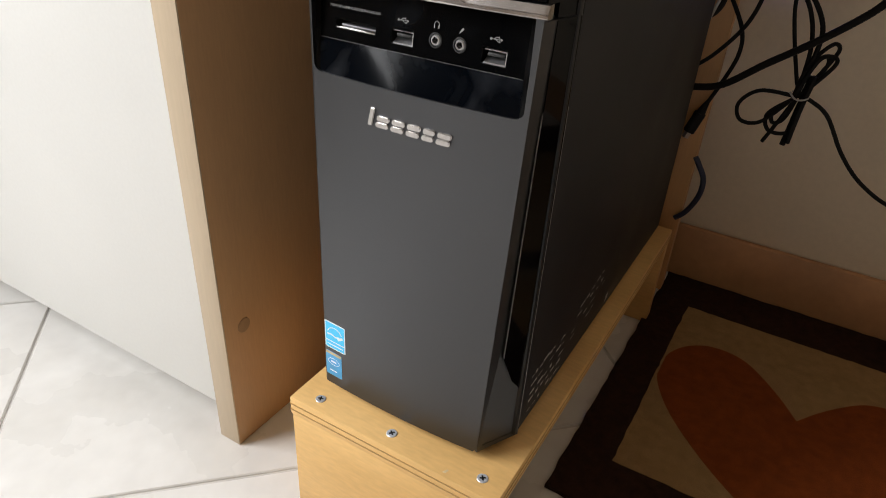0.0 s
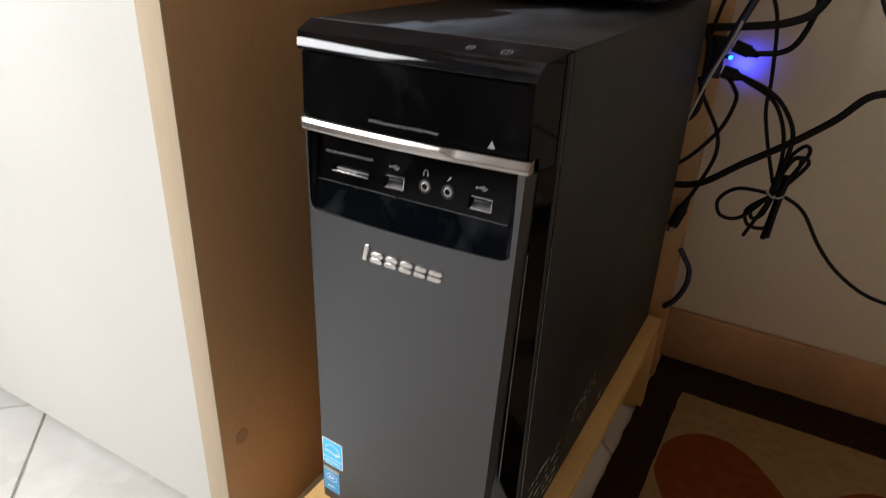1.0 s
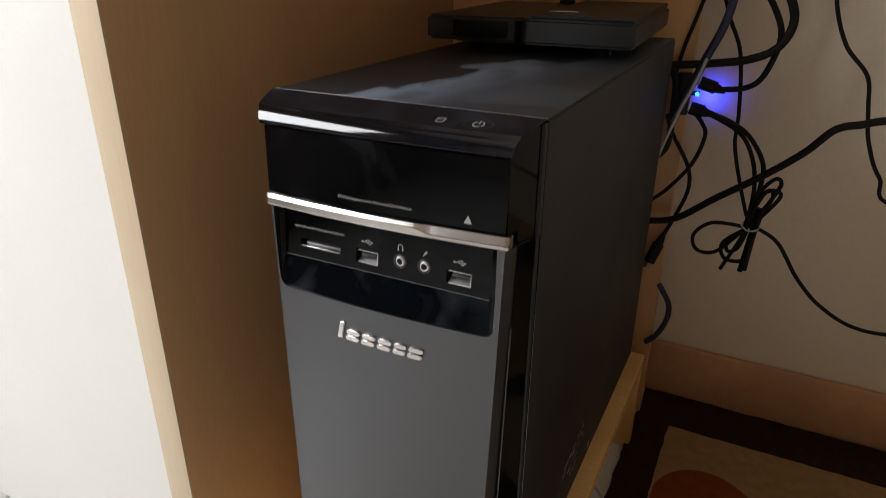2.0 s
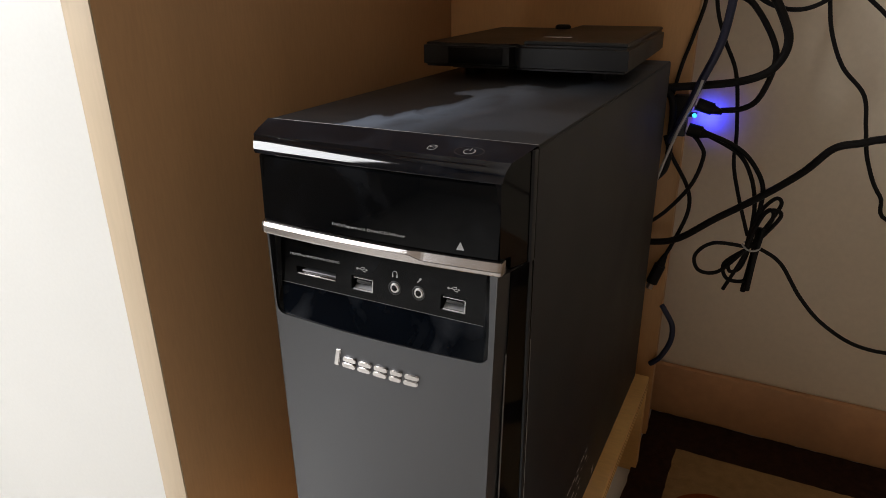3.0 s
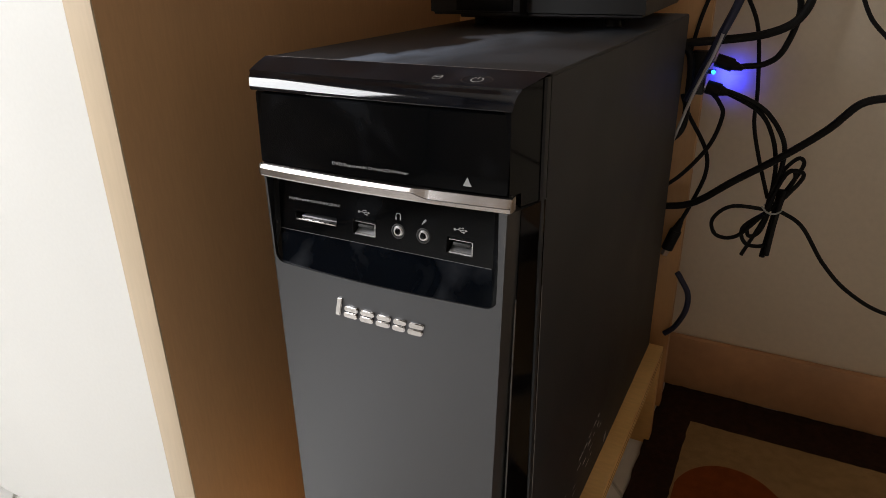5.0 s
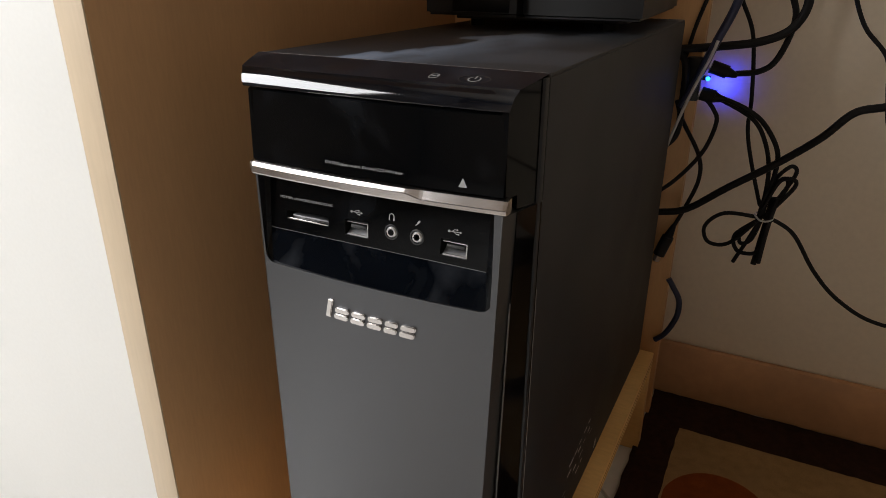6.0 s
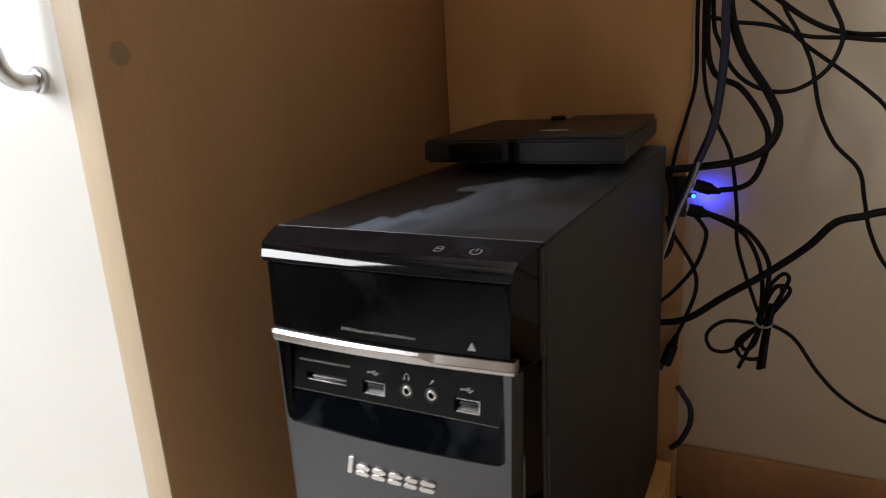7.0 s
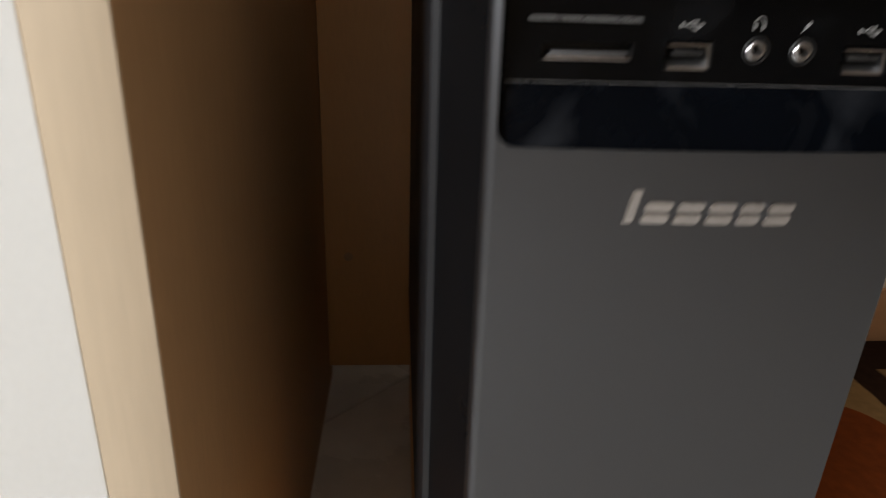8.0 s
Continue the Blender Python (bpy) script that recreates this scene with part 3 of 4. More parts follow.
def socket(name, h, depth, label):
    """An open shell set into the panel behind a rectangular opening."""
    x0, x1, z0, z1 = h
    bm = bmesh.new()
    for s in ((x0 - 0.0006, x0, z0 - 0.0006, z1 + 0.0006), (x1, x1 + 0.0006, z0 - 0.0006, z1 + 0.0006), (x0, x1, z1, z1 + 0.0006), (x0, x1, z0 - 0.0006, z0)):
        box(s[0], s[1], PY + 0.0002, PY + depth, s[2], s[3], bm=bm)
    box(x0, x1, PY + depth, PY + depth + 0.0006, z0, z1, bm=bm)
    return part(name, bm, M_DARK, panel, label, smooth=False)


s = socket("card_slot", SLOT, 0.008, "memory card slot")
part("metal_lip", box(SLOT[0] + 0.001, SLOT[1] - 0.0004, PY - 0.0002, PY + 0.007, SLOT[2] + 0.0002, SLOT[2] + 0.0011, 0.0003), M_CHROME, s, "bright metal lower lip")
part("metal_floor", box(SLOT[0] + 0.003, SLOT[1] - 0.0010, PY + 0.0020, PY + 0.0075, SLOT[2] + 0.0013, SLOT[2] + 0.0024, 0.0003), M_DULL, s, "dull metal floor")
for h in USBS:
    s = socket("usb_socket", h, 0.009, "black USB socket")
    x0, x1, z0, z1 = h
    bm = bmesh.new()
    for q in ((x0 + 0.0012, x1 - 0.0004, z0 + 0.0004, z0 + 0.0009), (x1 - 0.0010, x1 - 0.0005, z0 + 0.0004, z1 - 0.0012), (x0 + 0.0012, x1 - 0.0005, z1 - 0.0016, z1 - 0.0012)):
        box(q[0], q[1], PY + 0.0006, PY + 0.0085, q[2], q[3], bm=bm)
    # added wedge: tilts the shell's floor up so that it catches light
    w = [(PY + 0.0006, z0 + 0.0003), (PY + 0.0050, z0 + 0.0034), (PY + 0.0050, z0 + 0.0001), (PY + 0.0006, z0 + 0.0001)]
    v = [[bm.verts.new((x, y, z)) for y, z in w] for x in (x0 + 0.0012, x1 - 0.0010)]
    for k in range(4):
        bm.faces.new((v[0][k], v[0][(k + 1) % 4], v[1][(k + 1) % 4], v[1][k]))
    part("shell", bm, M_SATIN, s, "bright metal shell", smooth=False)
    part("tongue", box(x0 + 0.0030, x1 - 0.0022, PY + 0.0012, PY + 0.0085, z0 + 0.0044, z0 + 0.0060, 0.0002), M_DARK, s)
    bm = bmesh.new()
    for k in range(4):
        x = x0 + 0.0040 + 0.0024 * k
        box(x, x + 0.0010, PY + 0.0014, PY + 0.0080, z0 + 0.0042, z0 + 0.0046, bm=bm)
    part("contacts", bm, M_TRIM, s, smooth=False)
for cx, cz in JACKS:
    s = part("audio_jack", disc((cx, PY + 0.0030, cz), (0, -1, 0), 0.0033, 0.0036, 28, 0.0008, inner=0.0018), M_SATIN, panel, "round metal audio jack")
    part("jack_rim", disc((cx, PY + 0.0002, cz), (0, -1, 0), 0.0043, 0.0006, 28, 0.0003, inner=0.0034), M_DARK, s)
    part("jack_hole", disc((cx, PY + 0.0080, cz), (0, -1, 0), 0.0024, 0.0040, 20), M_DARK, s)


def on_panel(x, z, o):
    return Vector((x, PY - 0.00005 - o, z))


def on_flap(x, z, o):
    u = (x - 0.0794) / 0.0774
    return Vector((x, -0.0030 + (z - 0.46) * 0.0790 - 0.0032 * (1 - u * u) - 0.00015 - o, z))


def stroke(points, width, place, bm, depth=0.00006):
    """A thin printed line through points."""
    for (x0, z0), (x1, z1) in zip(points, points[1:]):
        dx, dz = x1 - x0, z1 - z0
        n = math.hypot(dx, dz) or 1
        ox, oz = -dz / n * width / 2, dx / n * width / 2
        plate([(x0 + ox, z0 + oz), (x1 + ox, z1 + oz), (x1 - ox, z1 - oz), (x0 - ox, z0 - oz)], depth, place, bm)
    return bm


def usb_sign(cx, cz):
    bm = bmesh.new()
    stroke([(cx - 0.0034, cz), (cx + 0.0028, cz)], 0.0004, on_panel, bm)
    stroke([(cx - 0.0018, cz), (cx - 0.0004, cz + 0.0011), (cx + 0.0010, cz + 0.0011)], 0.00035, on_panel, bm)
    stroke([(cx - 0.0006, cz), (cx + 0.0006, cz - 0.0011), (cx + 0.0018, cz - 0.0011)], 0.00035, on_panel, bm)
    plate(arc(cx - 0.0034, cz, 0.0007, 0, 330, 11), 0.00006, on_panel, bm)
    plate([(cx + 0.0026, cz - 0.0007), (cx + 0.0038, cz), (cx + 0.0026, cz + 0.0007)], 0.00006, on_panel, bm)
    plate(arc(cx + 0.0012, cz + 0.0011, 0.0005, 0, 330, 8), 0.00006, on_panel, bm)
    plate([(cx + 0.0014, cz - 0.0015), (cx + 0.0022, cz - 0.0015), (cx + 0.0022, cz - 0.0007), (cx + 0.0014, cz - 0.0007)], 0.00006, on_panel, bm)
    return part("usb_symbol", bm, M_PRINT, panel, "small white printed USB symbol", smooth=False)


usb_sign(0.0688, 0.4362)
usb_sign(0.1282, 0.4358)
bm = stroke(arc(0.0908, 0.4374, 0.0015, -30, 210, 10, 0.0017), 0.0004, on_panel, bmesh.new())
for sx in (-1, 1):
    box(0.0908 + sx * 0.0014 - 0.0004, 0.0908 + sx * 0.0014 + 0.0004, PY - 0.00015, PY - 0.00005, 0.4354, 0.4370, bm=bm)
part("headphone_symbol", bm, M_PRINT, panel, "small white headphone symbol", smooth=False)
bm = stroke([(0.1054, 0.4352), (0.1066, 0.4366)], 0.0005, on_panel, bmesh.new())
stroke([(0.1064, 0.4364), (0.1078, 0.4380)], 0.0011, on_panel, bm)
part("microphone_symbol", bm, M_PRINT, panel, "small white microphone symbol", smooth=False)


def bent(bm, place):
    """Lays flat lettering (x, y in its plane) on a surface."""
    for v in bm.verts:
        v.co = place(v.co.x, v.co.y, v.co.z)
    return bm


part("printed_text", bent(lettering("MS/MSPro/MMC/SD/SDHC/SDXC", 0.0020, Matrix.Translation((0.0345, 0.4366, 0)) @ Matrix.Diagonal((1.30, 1, 1, 1))), on_panel), M_PRINT, panel, "small white card slot lettering", smooth=False)
# the whole port field leans back a little
for o in (panel, *panel.children_recursive):
    for v in o.data.vertices:
        v.co.y += max(0, v.co.z + 0.132 - 0.4180) * 0.10
flap = [o for o in tower.children if o.name.startswith("drive_flap")][0]
part("printed_text", bent(lettering("DVD/Supermulti Drive/CD-Writer", 0.0023, Matrix.Translation((0.0778, 0.4633, 0)) @ Matrix.Diagonal((1.46, 1, 1, 1))), on_flap), M_PRINT, flap, "white drive lettering", smooth=False)
part("eject_symbol", plate([(0.1318, 0.4614), (0.1364, 0.4614), (0.1341, 0.4660)], 0.00006, on_flap), M_PRINT, flap, "white eject triangle", smooth=False)

# power button and drive lamp on the sloping cap
cap = [o for o in tower.children if o.name.startswith("button_panel")][0]


CAP = ((0.0, -0.0052, 0.1580, 0.0034, 0.0012, 0.5084), (0.009, -0.0090, 0.1606, 0.0126, 0.0010, 0.5102), (0.024, -0.0134, 0.1638, 0.0268, 0.0, 0.5130))


def on_cap(x, s, o):
    """x across; s along the slope from the rounded lip (0) to the case (0.024)."""
    lo, hi = (CAP[0], CAP[1]) if s < CAP[1][0] else (CAP[1], CAP[2])
    k = (s - lo[0]) / (hi[0] - lo[0])
    _, xl, xr, y, bow, z = (p + (q - p) * k for p, q in zip(lo, hi))
    u = (x - xl) / (xr - xl)
    return Vector((x, y - bow * (1 - (2 * u - 1) ** 2), z + o + 0.00015))


bm = stroke(arc(0.1320, 0.0078, 0.0080, 0, 360, 26, 0.0054), 0.0005, on_cap, bmesh.new())
part("button_rim", bm, M_TRIM, cap, "oval power button outline", smooth=False)
bm = stroke(arc(0.1320, 0.0078, 0.0030, 120, 420, 14), 0.0006, on_cap, bmesh.new())
stroke([(0.1320, 0.0082), (0.1320, 0.0116)], 0.0006, on_cap, bm)
part("power_symbol", bm, M_PRINT, cap, "white power symbol", smooth=False)
bm = stroke(arc(0.1105, 0.0095, 0.0022, 0, 360, 14, 0.0012), 0.00045, on_cap, bmesh.new())
stroke([(0.1083, 0.0095), (0.1083, 0.0065)], 0.00045, on_cap, bm)
stroke([(0.1127, 0.0095), (0.1127, 0.0065)], 0.00045, on_cap, bm)
stroke(arc(0.1105, 0.0065, 0.0022, 180, 360, 8, 0.0012), 0.00045, on_cap, bm)
part("drive_symbol", bm, M_PRINT, cap, "white hard drive symbol", smooth=False)


# maker's badge: six slanted bright blocks
def on_front(x, z, o):
    return Vector((x, bulge(x) - o, z))


cover = [o for o in tower.children if o.name.startswith("front_cover")][0]
for k, (x0, x1, z1) in enumerate(((0.0515, 0.0550, 0.0118), (0.0572, 0.0668, 0.0078), (0.0684, 0.0778, 0.0078), (0.0794, 0.0888, 0.0078), (0.0904, 0.0986, 0.0078), (0.1002, 0.1096, 0.0078))):
    drop = 0.3730 - 0.0001 * k
    block = bmesh.new()
    for low, high in (((0.0, z1),) if k == 0 else ((0.0, 0.0037), (0.0042, z1))):
        r, pts = (0.0006 if k == 0 else 0.0016), []
        for cx, cz, a in ((x1 - r, high - r, 0), (x0 + r, high - r, 90), (x0 + r, low + r, 180), (x1 - r, low + r, 270)):
            pts += arc(cx, cz, r, a, a + 90, 4)
        one = plate([(x + (z - 0.004) * 0.22, z + drop) for x, z in pts], 0.0014, on_front)
        edge = [e for e in one.edges if all(v.co.y < on_front(v.co.x, 0, 0.0010).y for v in e.verts)]
        bmesh.ops.bevel(one, geom=edge, offset=0.0005, segments=2, affect='EDGES')
        merge(block, one)
    part("badge_block", block, M_BADGE, cover, "raised slanted chrome block of the maker's badge")


# stickers near the foot of the cover, bent round it
def patch(x0, x1, z0, z1, depth, place, cut=0.0):
    bm = bmesh.new()
    n = 10
    for k in range(n):
        a, b = x0 + (x1 - x0) * k / n, x0 + (x1 - x0) * (k + 1) / n
        ca, cb = (cut if k == 0 else 0), (cut if k == n - 1 else 0)
        plate([(a, z0 + ca), (b, z0 + cb), (b, z1 - cb), (a, z1 - ca)], depth, place, bm)
    bmesh.ops.remove_doubles(bm, verts=bm.verts, dist=1e-6)
    return bm


def on_cover(x, z, o):
    return on_front(x + 0.0020, z + 0.0012, o)


def on_sticker(x, z, o):
    return on_cover(x, z, o + 0.00022)


def on_mark(x, z, o):
    return on_cover(x, z, o + 0.00036)


s = part("sticker", patch(0.0040, 0.0250, 0.1750, 0.2010, 0.0002, on_cover, 0.0006), M_STWHITE, cover, "sky blue and white square energy label", smooth=False)
part("field", patch(0.0050, 0.0240, 0.1828, 0.2000, 0.0001, on_sticker), M_LBLUE, s, smooth=False)
part("lower_field", patch(0.0050, 0.0240, 0.1760, 0.1818, 0.0001, on_sticker), M_LBLUE, s, smooth=False)
bm = stroke(arc(0.0145, 0.1895, 0.0075, 20, 165, 12, 0.0070), 0.0008, on_mark, bmesh.new())
stroke([(0.0065, 0.1885), (0.0085, 0.1890), (0.0105, 0.1893), (0.0130, 0.1886), (0.0150, 0.1880), (0.0190, 0.1890)], 0.0014, on_mark, bm)
stroke([(0.0175, 0.1868), (0.0200, 0.1884), (0.0225, 0.1900)], 0.0022, on_mark, bm)
stroke([(0.0065 + 0.002 * k, 0.1790) for k in range(9)], 0.0009, on_mark, bm)
part("mark", bm, M_STWHITE, s, "white curved mark and bars", smooth=False)
s = part("sticker", patch(0.0040, 0.0206, 0.1470, 0.1712, 0.0002, on_cover, 0.0006), M_MBLUE, cover, "blue label with a gold upper edge", smooth=False)
part("upper_edge", patch(0.0043, 0.0203, 0.1684, 0.1709, 0.0001, on_sticker), M_GOLD, s, smooth=False)
bm = stroke(arc(0.0123, 0.1615, 0.0058, 0, 360, 18, 0.0034), 0.0005, on_sticker, bmesh.new())
stroke([(0.0095, 0.1615), (0.0123, 0.1615), (0.0150, 0.1615)], 0.0016, on_sticker, bm)
stroke([(0.0080, 0.1520), (0.0118, 0.1520), (0.0155, 0.1520)], 0.0011, on_sticker, bm)
part("mark", bm, M_STWHITE, s, "pale ring and bars", smooth=False)

# pale printed marks low on the side panel
panel_r = [o for o in tower.children if o.name.startswith("side_panel")][0]


def on_side(y, z, o):
    return Vector((XR + 0.00012 + o, y, z))


random.seed(7)
bm = bmesh.new()
for row in range(5):
    y = 0.040
    while y < 0.105:
        w = random.uniform(0.003, 0.012)
        z = 0.150 + row * 0.0085 + (0.105 - y) * 0.05 + random.uniform(-0.0012, 0.0012)
        if random.random() < 0.88:
            h = random.uniform(0.0008, 0.0030)
            plate([(y, z), (y + w, z), (y + w, z + h), (y, z + h)], 0.00005, on_side, bm)
        y += w + random.uniform(0.002, 0.006)
part("printed_mark", bm, M_FADED, panel_r, "worn pale printed bars", smooth=False)
bm = bmesh.new()
for row in range(4):
    y = 0.125
    while y < 0.200:
        w = random.uniform(0.004, 0.012)
        z = 0.166 + row * 0.0085 + (y - 0.125) * 0.10 + random.uniform(-0.0016, 0.0016)
        if random.random() < 0.78:
            h = random.uniform(0.0008, 0.0032)
            plate([(y, z), (y + w, z + 0.0006), (y + w, z + h), (y, z + h)], 0.00005, on_side, bm)
        y += w + random.uniform(0.003, 0.009)
part("printed_mark", bm, M_FADED, panel_r, "worn pale printed bars", smooth=False)
bm = plate([(0.222, 0.150), (0.229, 0.151), (0.230, 0.158), (0.223, 0.157)], 0.00005, on_side)
part("printed_mark", bm, M_FADED, panel_r, "worn pale printed bars", smooth=False)

# ---------------------------------------------------------------- flat black device lying on the tower
device = thing("flat_black_device", (0.075, 0.32, 0.5132), "flat matte black electronic box lying on the computer tower", "electronic device")
turn = Matrix.Translation((0.0695, 0.329, 0.0022)) @ pose(0, 0, 0, 0, 0, 2.6)


def turned(bm):
    bmesh.ops.transform(bm, matrix=turn, verts=bm.verts)
    return bm


def slab(outline, z0, z1, bevel):
    bm = bmesh.new()
    a = [bm.verts.new((x, y, z0)) for x, y in outline]
    f = bm.faces.new(a)
    e = bmesh.ops.extrude_face_region(bm, geom=[f])
    bmesh.ops.translate(bm, vec=(0, 0, z1 - z0), verts=[v for v in e["geom"] if isinstance(v, bmesh.types.BMVert)])
    bmesh.ops.bevel(bm, geom=[e for e in bm.edges if abs(e.verts[0].co.z - e.verts[1].co.z) < 1e-6], offset=bevel, segments=3, affect='EDGES')
    return bm


shell = part("shell", turned(slab([(-0.085, -0.098), (-0.008, -0.098), (-0.004, -0.094), (0.000, -0.100), (0.004, -0.102), (0.088, -0.102), (0.088, 0.098), (-0.085, 0.098)], 0.5205, 0.5400, 0.0022)), M_DEVICE, device)
part("cover", turned(slab([(0.005, -0.1005), (0.0865, -0.1005), (0.0865, 0.096), (0.005, 0.096)], 0.5401, 0.5432, 0.0008)), M_DEVICE, shell, "raised matte black cover")
part("base", turned(box(-0.070, 0.073, -0.072, 0.085, 0.5165, 0.5203, 0.001)), M_DARK, device)
part("front_window", turned(box(-0.062, -0.014, -0.0986, -0.0975, 0.5235, 0.5365, 0.0004)), M_SATINBLACK, shell, "smooth dark front window")
for x in (-0.055, 0.058):
    for y in (-0.060, 0.070):
        c = turn @ Vector((x, y, 0.5106))
        part("foot", disc(c, (0, 0, 1), 0.006, 0.0062, 14), M_RUBBER, device)
part("badge", turned(plate([(0.010, -0.062), (0.034, -0.062), (0.032, -0.056), (0.012, -0.056)], 0.0003, lambda x, z, o: Vector((x, z, 0.5433 + o)))), M_FADED, shell, "worn pale badge")
c = turn @ Vector((-0.012, 0.085, 0.5398))
part("knob", disc(c, (0, 0, 1), 0.008, 0.0042, 20, 0.0015), M_RUBBER, device)

# ---------------------------------------------------------------- rug
rug = thing("rug", (0.6, 0.34, 0), "dark brown rug with beige field and rust heart", "rug")
random.seed(3)


def uneven(x0, x1, y0, y1, step, amount):
    """A rectangle's outline with a slightly wavy, uneven edge."""
    pts = []
    for (ax, ay), (bx, by) in (((x0, y0), (x1, y0)), ((x1, y0), (x1, y1)), ((x1, y1), (x0, y1)), ((x0, y1), (x0, y0))):
        n = max(2, int(math.hypot(bx - ax, by - ay) / step))
        for k in range(n):
            t = k / n
            pts.append((ax + (bx - ax) * t + random.uniform(-1, 1) * amount, ay + (by - ay) * t + random.uniform(-1, 1) * amount))
    return pts


def mat_sheet(outline, z0, z1):
    bm = plate(outline, z1 - z0, lambda x, y, o: Vector((x, y, z0 + o)))
    bmesh.ops.triangulate(bm, faces=[f for f in bm.faces if len(f.verts) > 4])
    return bm


part("border", mat_sheet(uneven(0.172, 1.05, 0.108, 0.565, 0.011, 0.0011), 0.0005, 0.0060), M_RUG, rug, "dark brown pile border", smooth=False)
field = part("field", mat_sheet(uneven(0.217, 0.545, 0.172, 0.490, 0.009, 0.0008), 0.0050, 0.0066), M_RUGFIELD, rug, "beige pile field")


def heart():
    """A heart lying askew, its notch towards the wall: two lobes and straight flanks that meet in a point."""
    half = [(0.000, 0.000), (0.028, 0.038), (0.066, 0.074), (0.104, 0.080), (0.134, 0.062), (0.151, 0.028), (0.151, -0.010), (0.132, -0.052), (0.100, -0.092), (0.052, -0.136)]
    line = half + [(0.0, -0.166)] + [(-x, y) for x, y in half[:0:-1]]
    pts, n = [], len(line)
    for i in range(n):
        p0, p1, p2, p3 = (Vector(line[(i + k) % n]) for k in (-1, 0, 1, 2))
        if i in (0, n - 1):
            p0, p3 = (p1, p3) if i == 0 else (p0, p2)
        for k in range(5):
            t = k / 5
            q = 0.5 * (2 * p1 + (p2 - p0) * t + (2 * p0 - 5 * p1 + 4 * p2 - p3) * t * t + (3 * p1 - p0 - 3 * p2 + p3) * t ** 3)
            pts.append((min(0.543, max(0.2195, 0.370 + q.x)), min(0.488, max(0.174, 0.338 + q.y))))
    return pts


part("heart", plate(heart(), 0.0004, lambda x, z, o: Vector((x, z, 0.0065 + o))), M_RUGORANGE, field, "rust orange heart")
part("field", box(0.59, 0.92, 0.172, 0.490, 0.0050, 0.0072, 0.0008), M_RUGFIELD, rug, "beige pile field")

# ---------------------------------------------------------------- cables and plugs behind the desk


def cable(points, radius, mat=None, label="thin black cable hanging in front of the wall", name="cable"):
    p = Vector(points[0])
    return solo(name, tube(points, radius), mat or M_RUBBER, p, label, "cable", "cables behind the desk")


def xz(y, *pairs):
    return [(x, y, z) for x, z in pairs]


cable(xz(0.4550, (0.2080, 0.7743), (0.2138, 0.6630), (0.2274, 0.6059), (0.2545, 0.5614), (0.2661, 0.5324), (0.2574, 0.5072), (0.2332, 0.4937), (0.1955, 0.4869), (0.1539, 0.4820)), 0.0042, label="thick black power cable with a wide loop")
cable(xz(0.4627, (0.1984, 0.7743), (0.1945, 0.6388), (0.2022, 0.5846), (0.2293, 0.5662), (0.2526, 0.5324), (0.2574, 0.5091), (0.2487, 0.4772), (0.2351, 0.4646), (0.2138, 0.4608)), 0.0030, label="black cable that ends in a plug")
cable(xz(0.4453, (0.2158, 0.7743), (0.2129, 0.6446), (0.2138, 0.6069), (0.2080, 0.5372), (0.1916, 0.4888), (0.1790, 0.4530), (0.1684, 0.4259)), 0.0042, M_BLUE, "navy blue network cable")
cable(xz(0.4414, (0.1945, 0.4937), (0.1897, 0.4762), (0.1751, 0.4366), (0.1606, 0.3863), (0.1539, 0.3582)), 0.0016, M_GREYCABLE, "thin pale grey cable")
cable(xz(0.4647, (0.1887, 0.7743), (0.1848, 0.6504), (0.1858, 0.5778), (0.1780, 0.5382), (0.1693, 0.5053), (0.1635, 0.4743)), 0.0020)
cable(xz(0.4647, (0.1906, 0.7743), (0.1916, 0.6233), (0.1955, 0.5691), (0.2071, 0.5333), (0.2235, 0.4975), (0.2322, 0.4395), (0.2342, 0.4056), (0.2438, 0.3708), (0.2593, 0.3272)), 0.0020, label="thin black cable that runs down into a tied bundle")
cable(xz(0.4685, (0.1984, 0.7743), (0.1993, 0.6456), (0.2071, 0.6107), (0.2245, 0.5798), (0.2506, 0.5633), (0.2787, 0.5624), (0.3038, 0.5798), (0.3145, 0.6040), (0.3125, 0.6214), (0.3019, 0.6436), (0.2796, 0.6969)), 0.0022, label="black cable in a wide hanging loop")
cable(xz(0.4743, (0.1926, 0.6388), (0.2187, 0.6311), (0.2506, 0.6253), (0.2845, 0.6127), (0.3174, 0.6088), (0.3571, 0.6040), (0.4248, 0.6069), (0.6200, 0.6269), (0.9000, 0.5969)), 0.0021)
cable(xz(0.4801, (0.2264, 0.6698), (0.2555, 0.6504), (0.2835, 0.6291), (0.3106, 0.6156), (0.3474, 0.6098), (0.4345, 0.6117), (0.6200, 0.6317), (0.9000, 0.6017)), 0.0026, label="black cable that sags along the wall")
cable(xz(0.4860, (0.2022, 0.6775), (0.2313, 0.6533), (0.2564, 0.6320), (0.2854, 0.6040), (0.3135, 0.5817), (0.3425, 0.5575), (0.3629, 0.5343), (0.3958, 0.4743), (0.6200, 0.4943), (0.9000, 0.4643)), 0.0020)
cable(xz(0.4743, (0.2458, 0.6872), (0.2632, 0.6417), (0.2777, 0.6156), (0.2913, 0.5846), (0.3009, 0.5430), (0.3164, 0.5091), (0.3396, 0.4830), (0.3474, 0.4521), (0.3551, 0.4201), (0.3725, 0.3853), (0.4054, 0.3582), (0.6200, 0.3882), (0.9000, 0.3582)), 0.0020, label="thin black cable that winds down the wall")
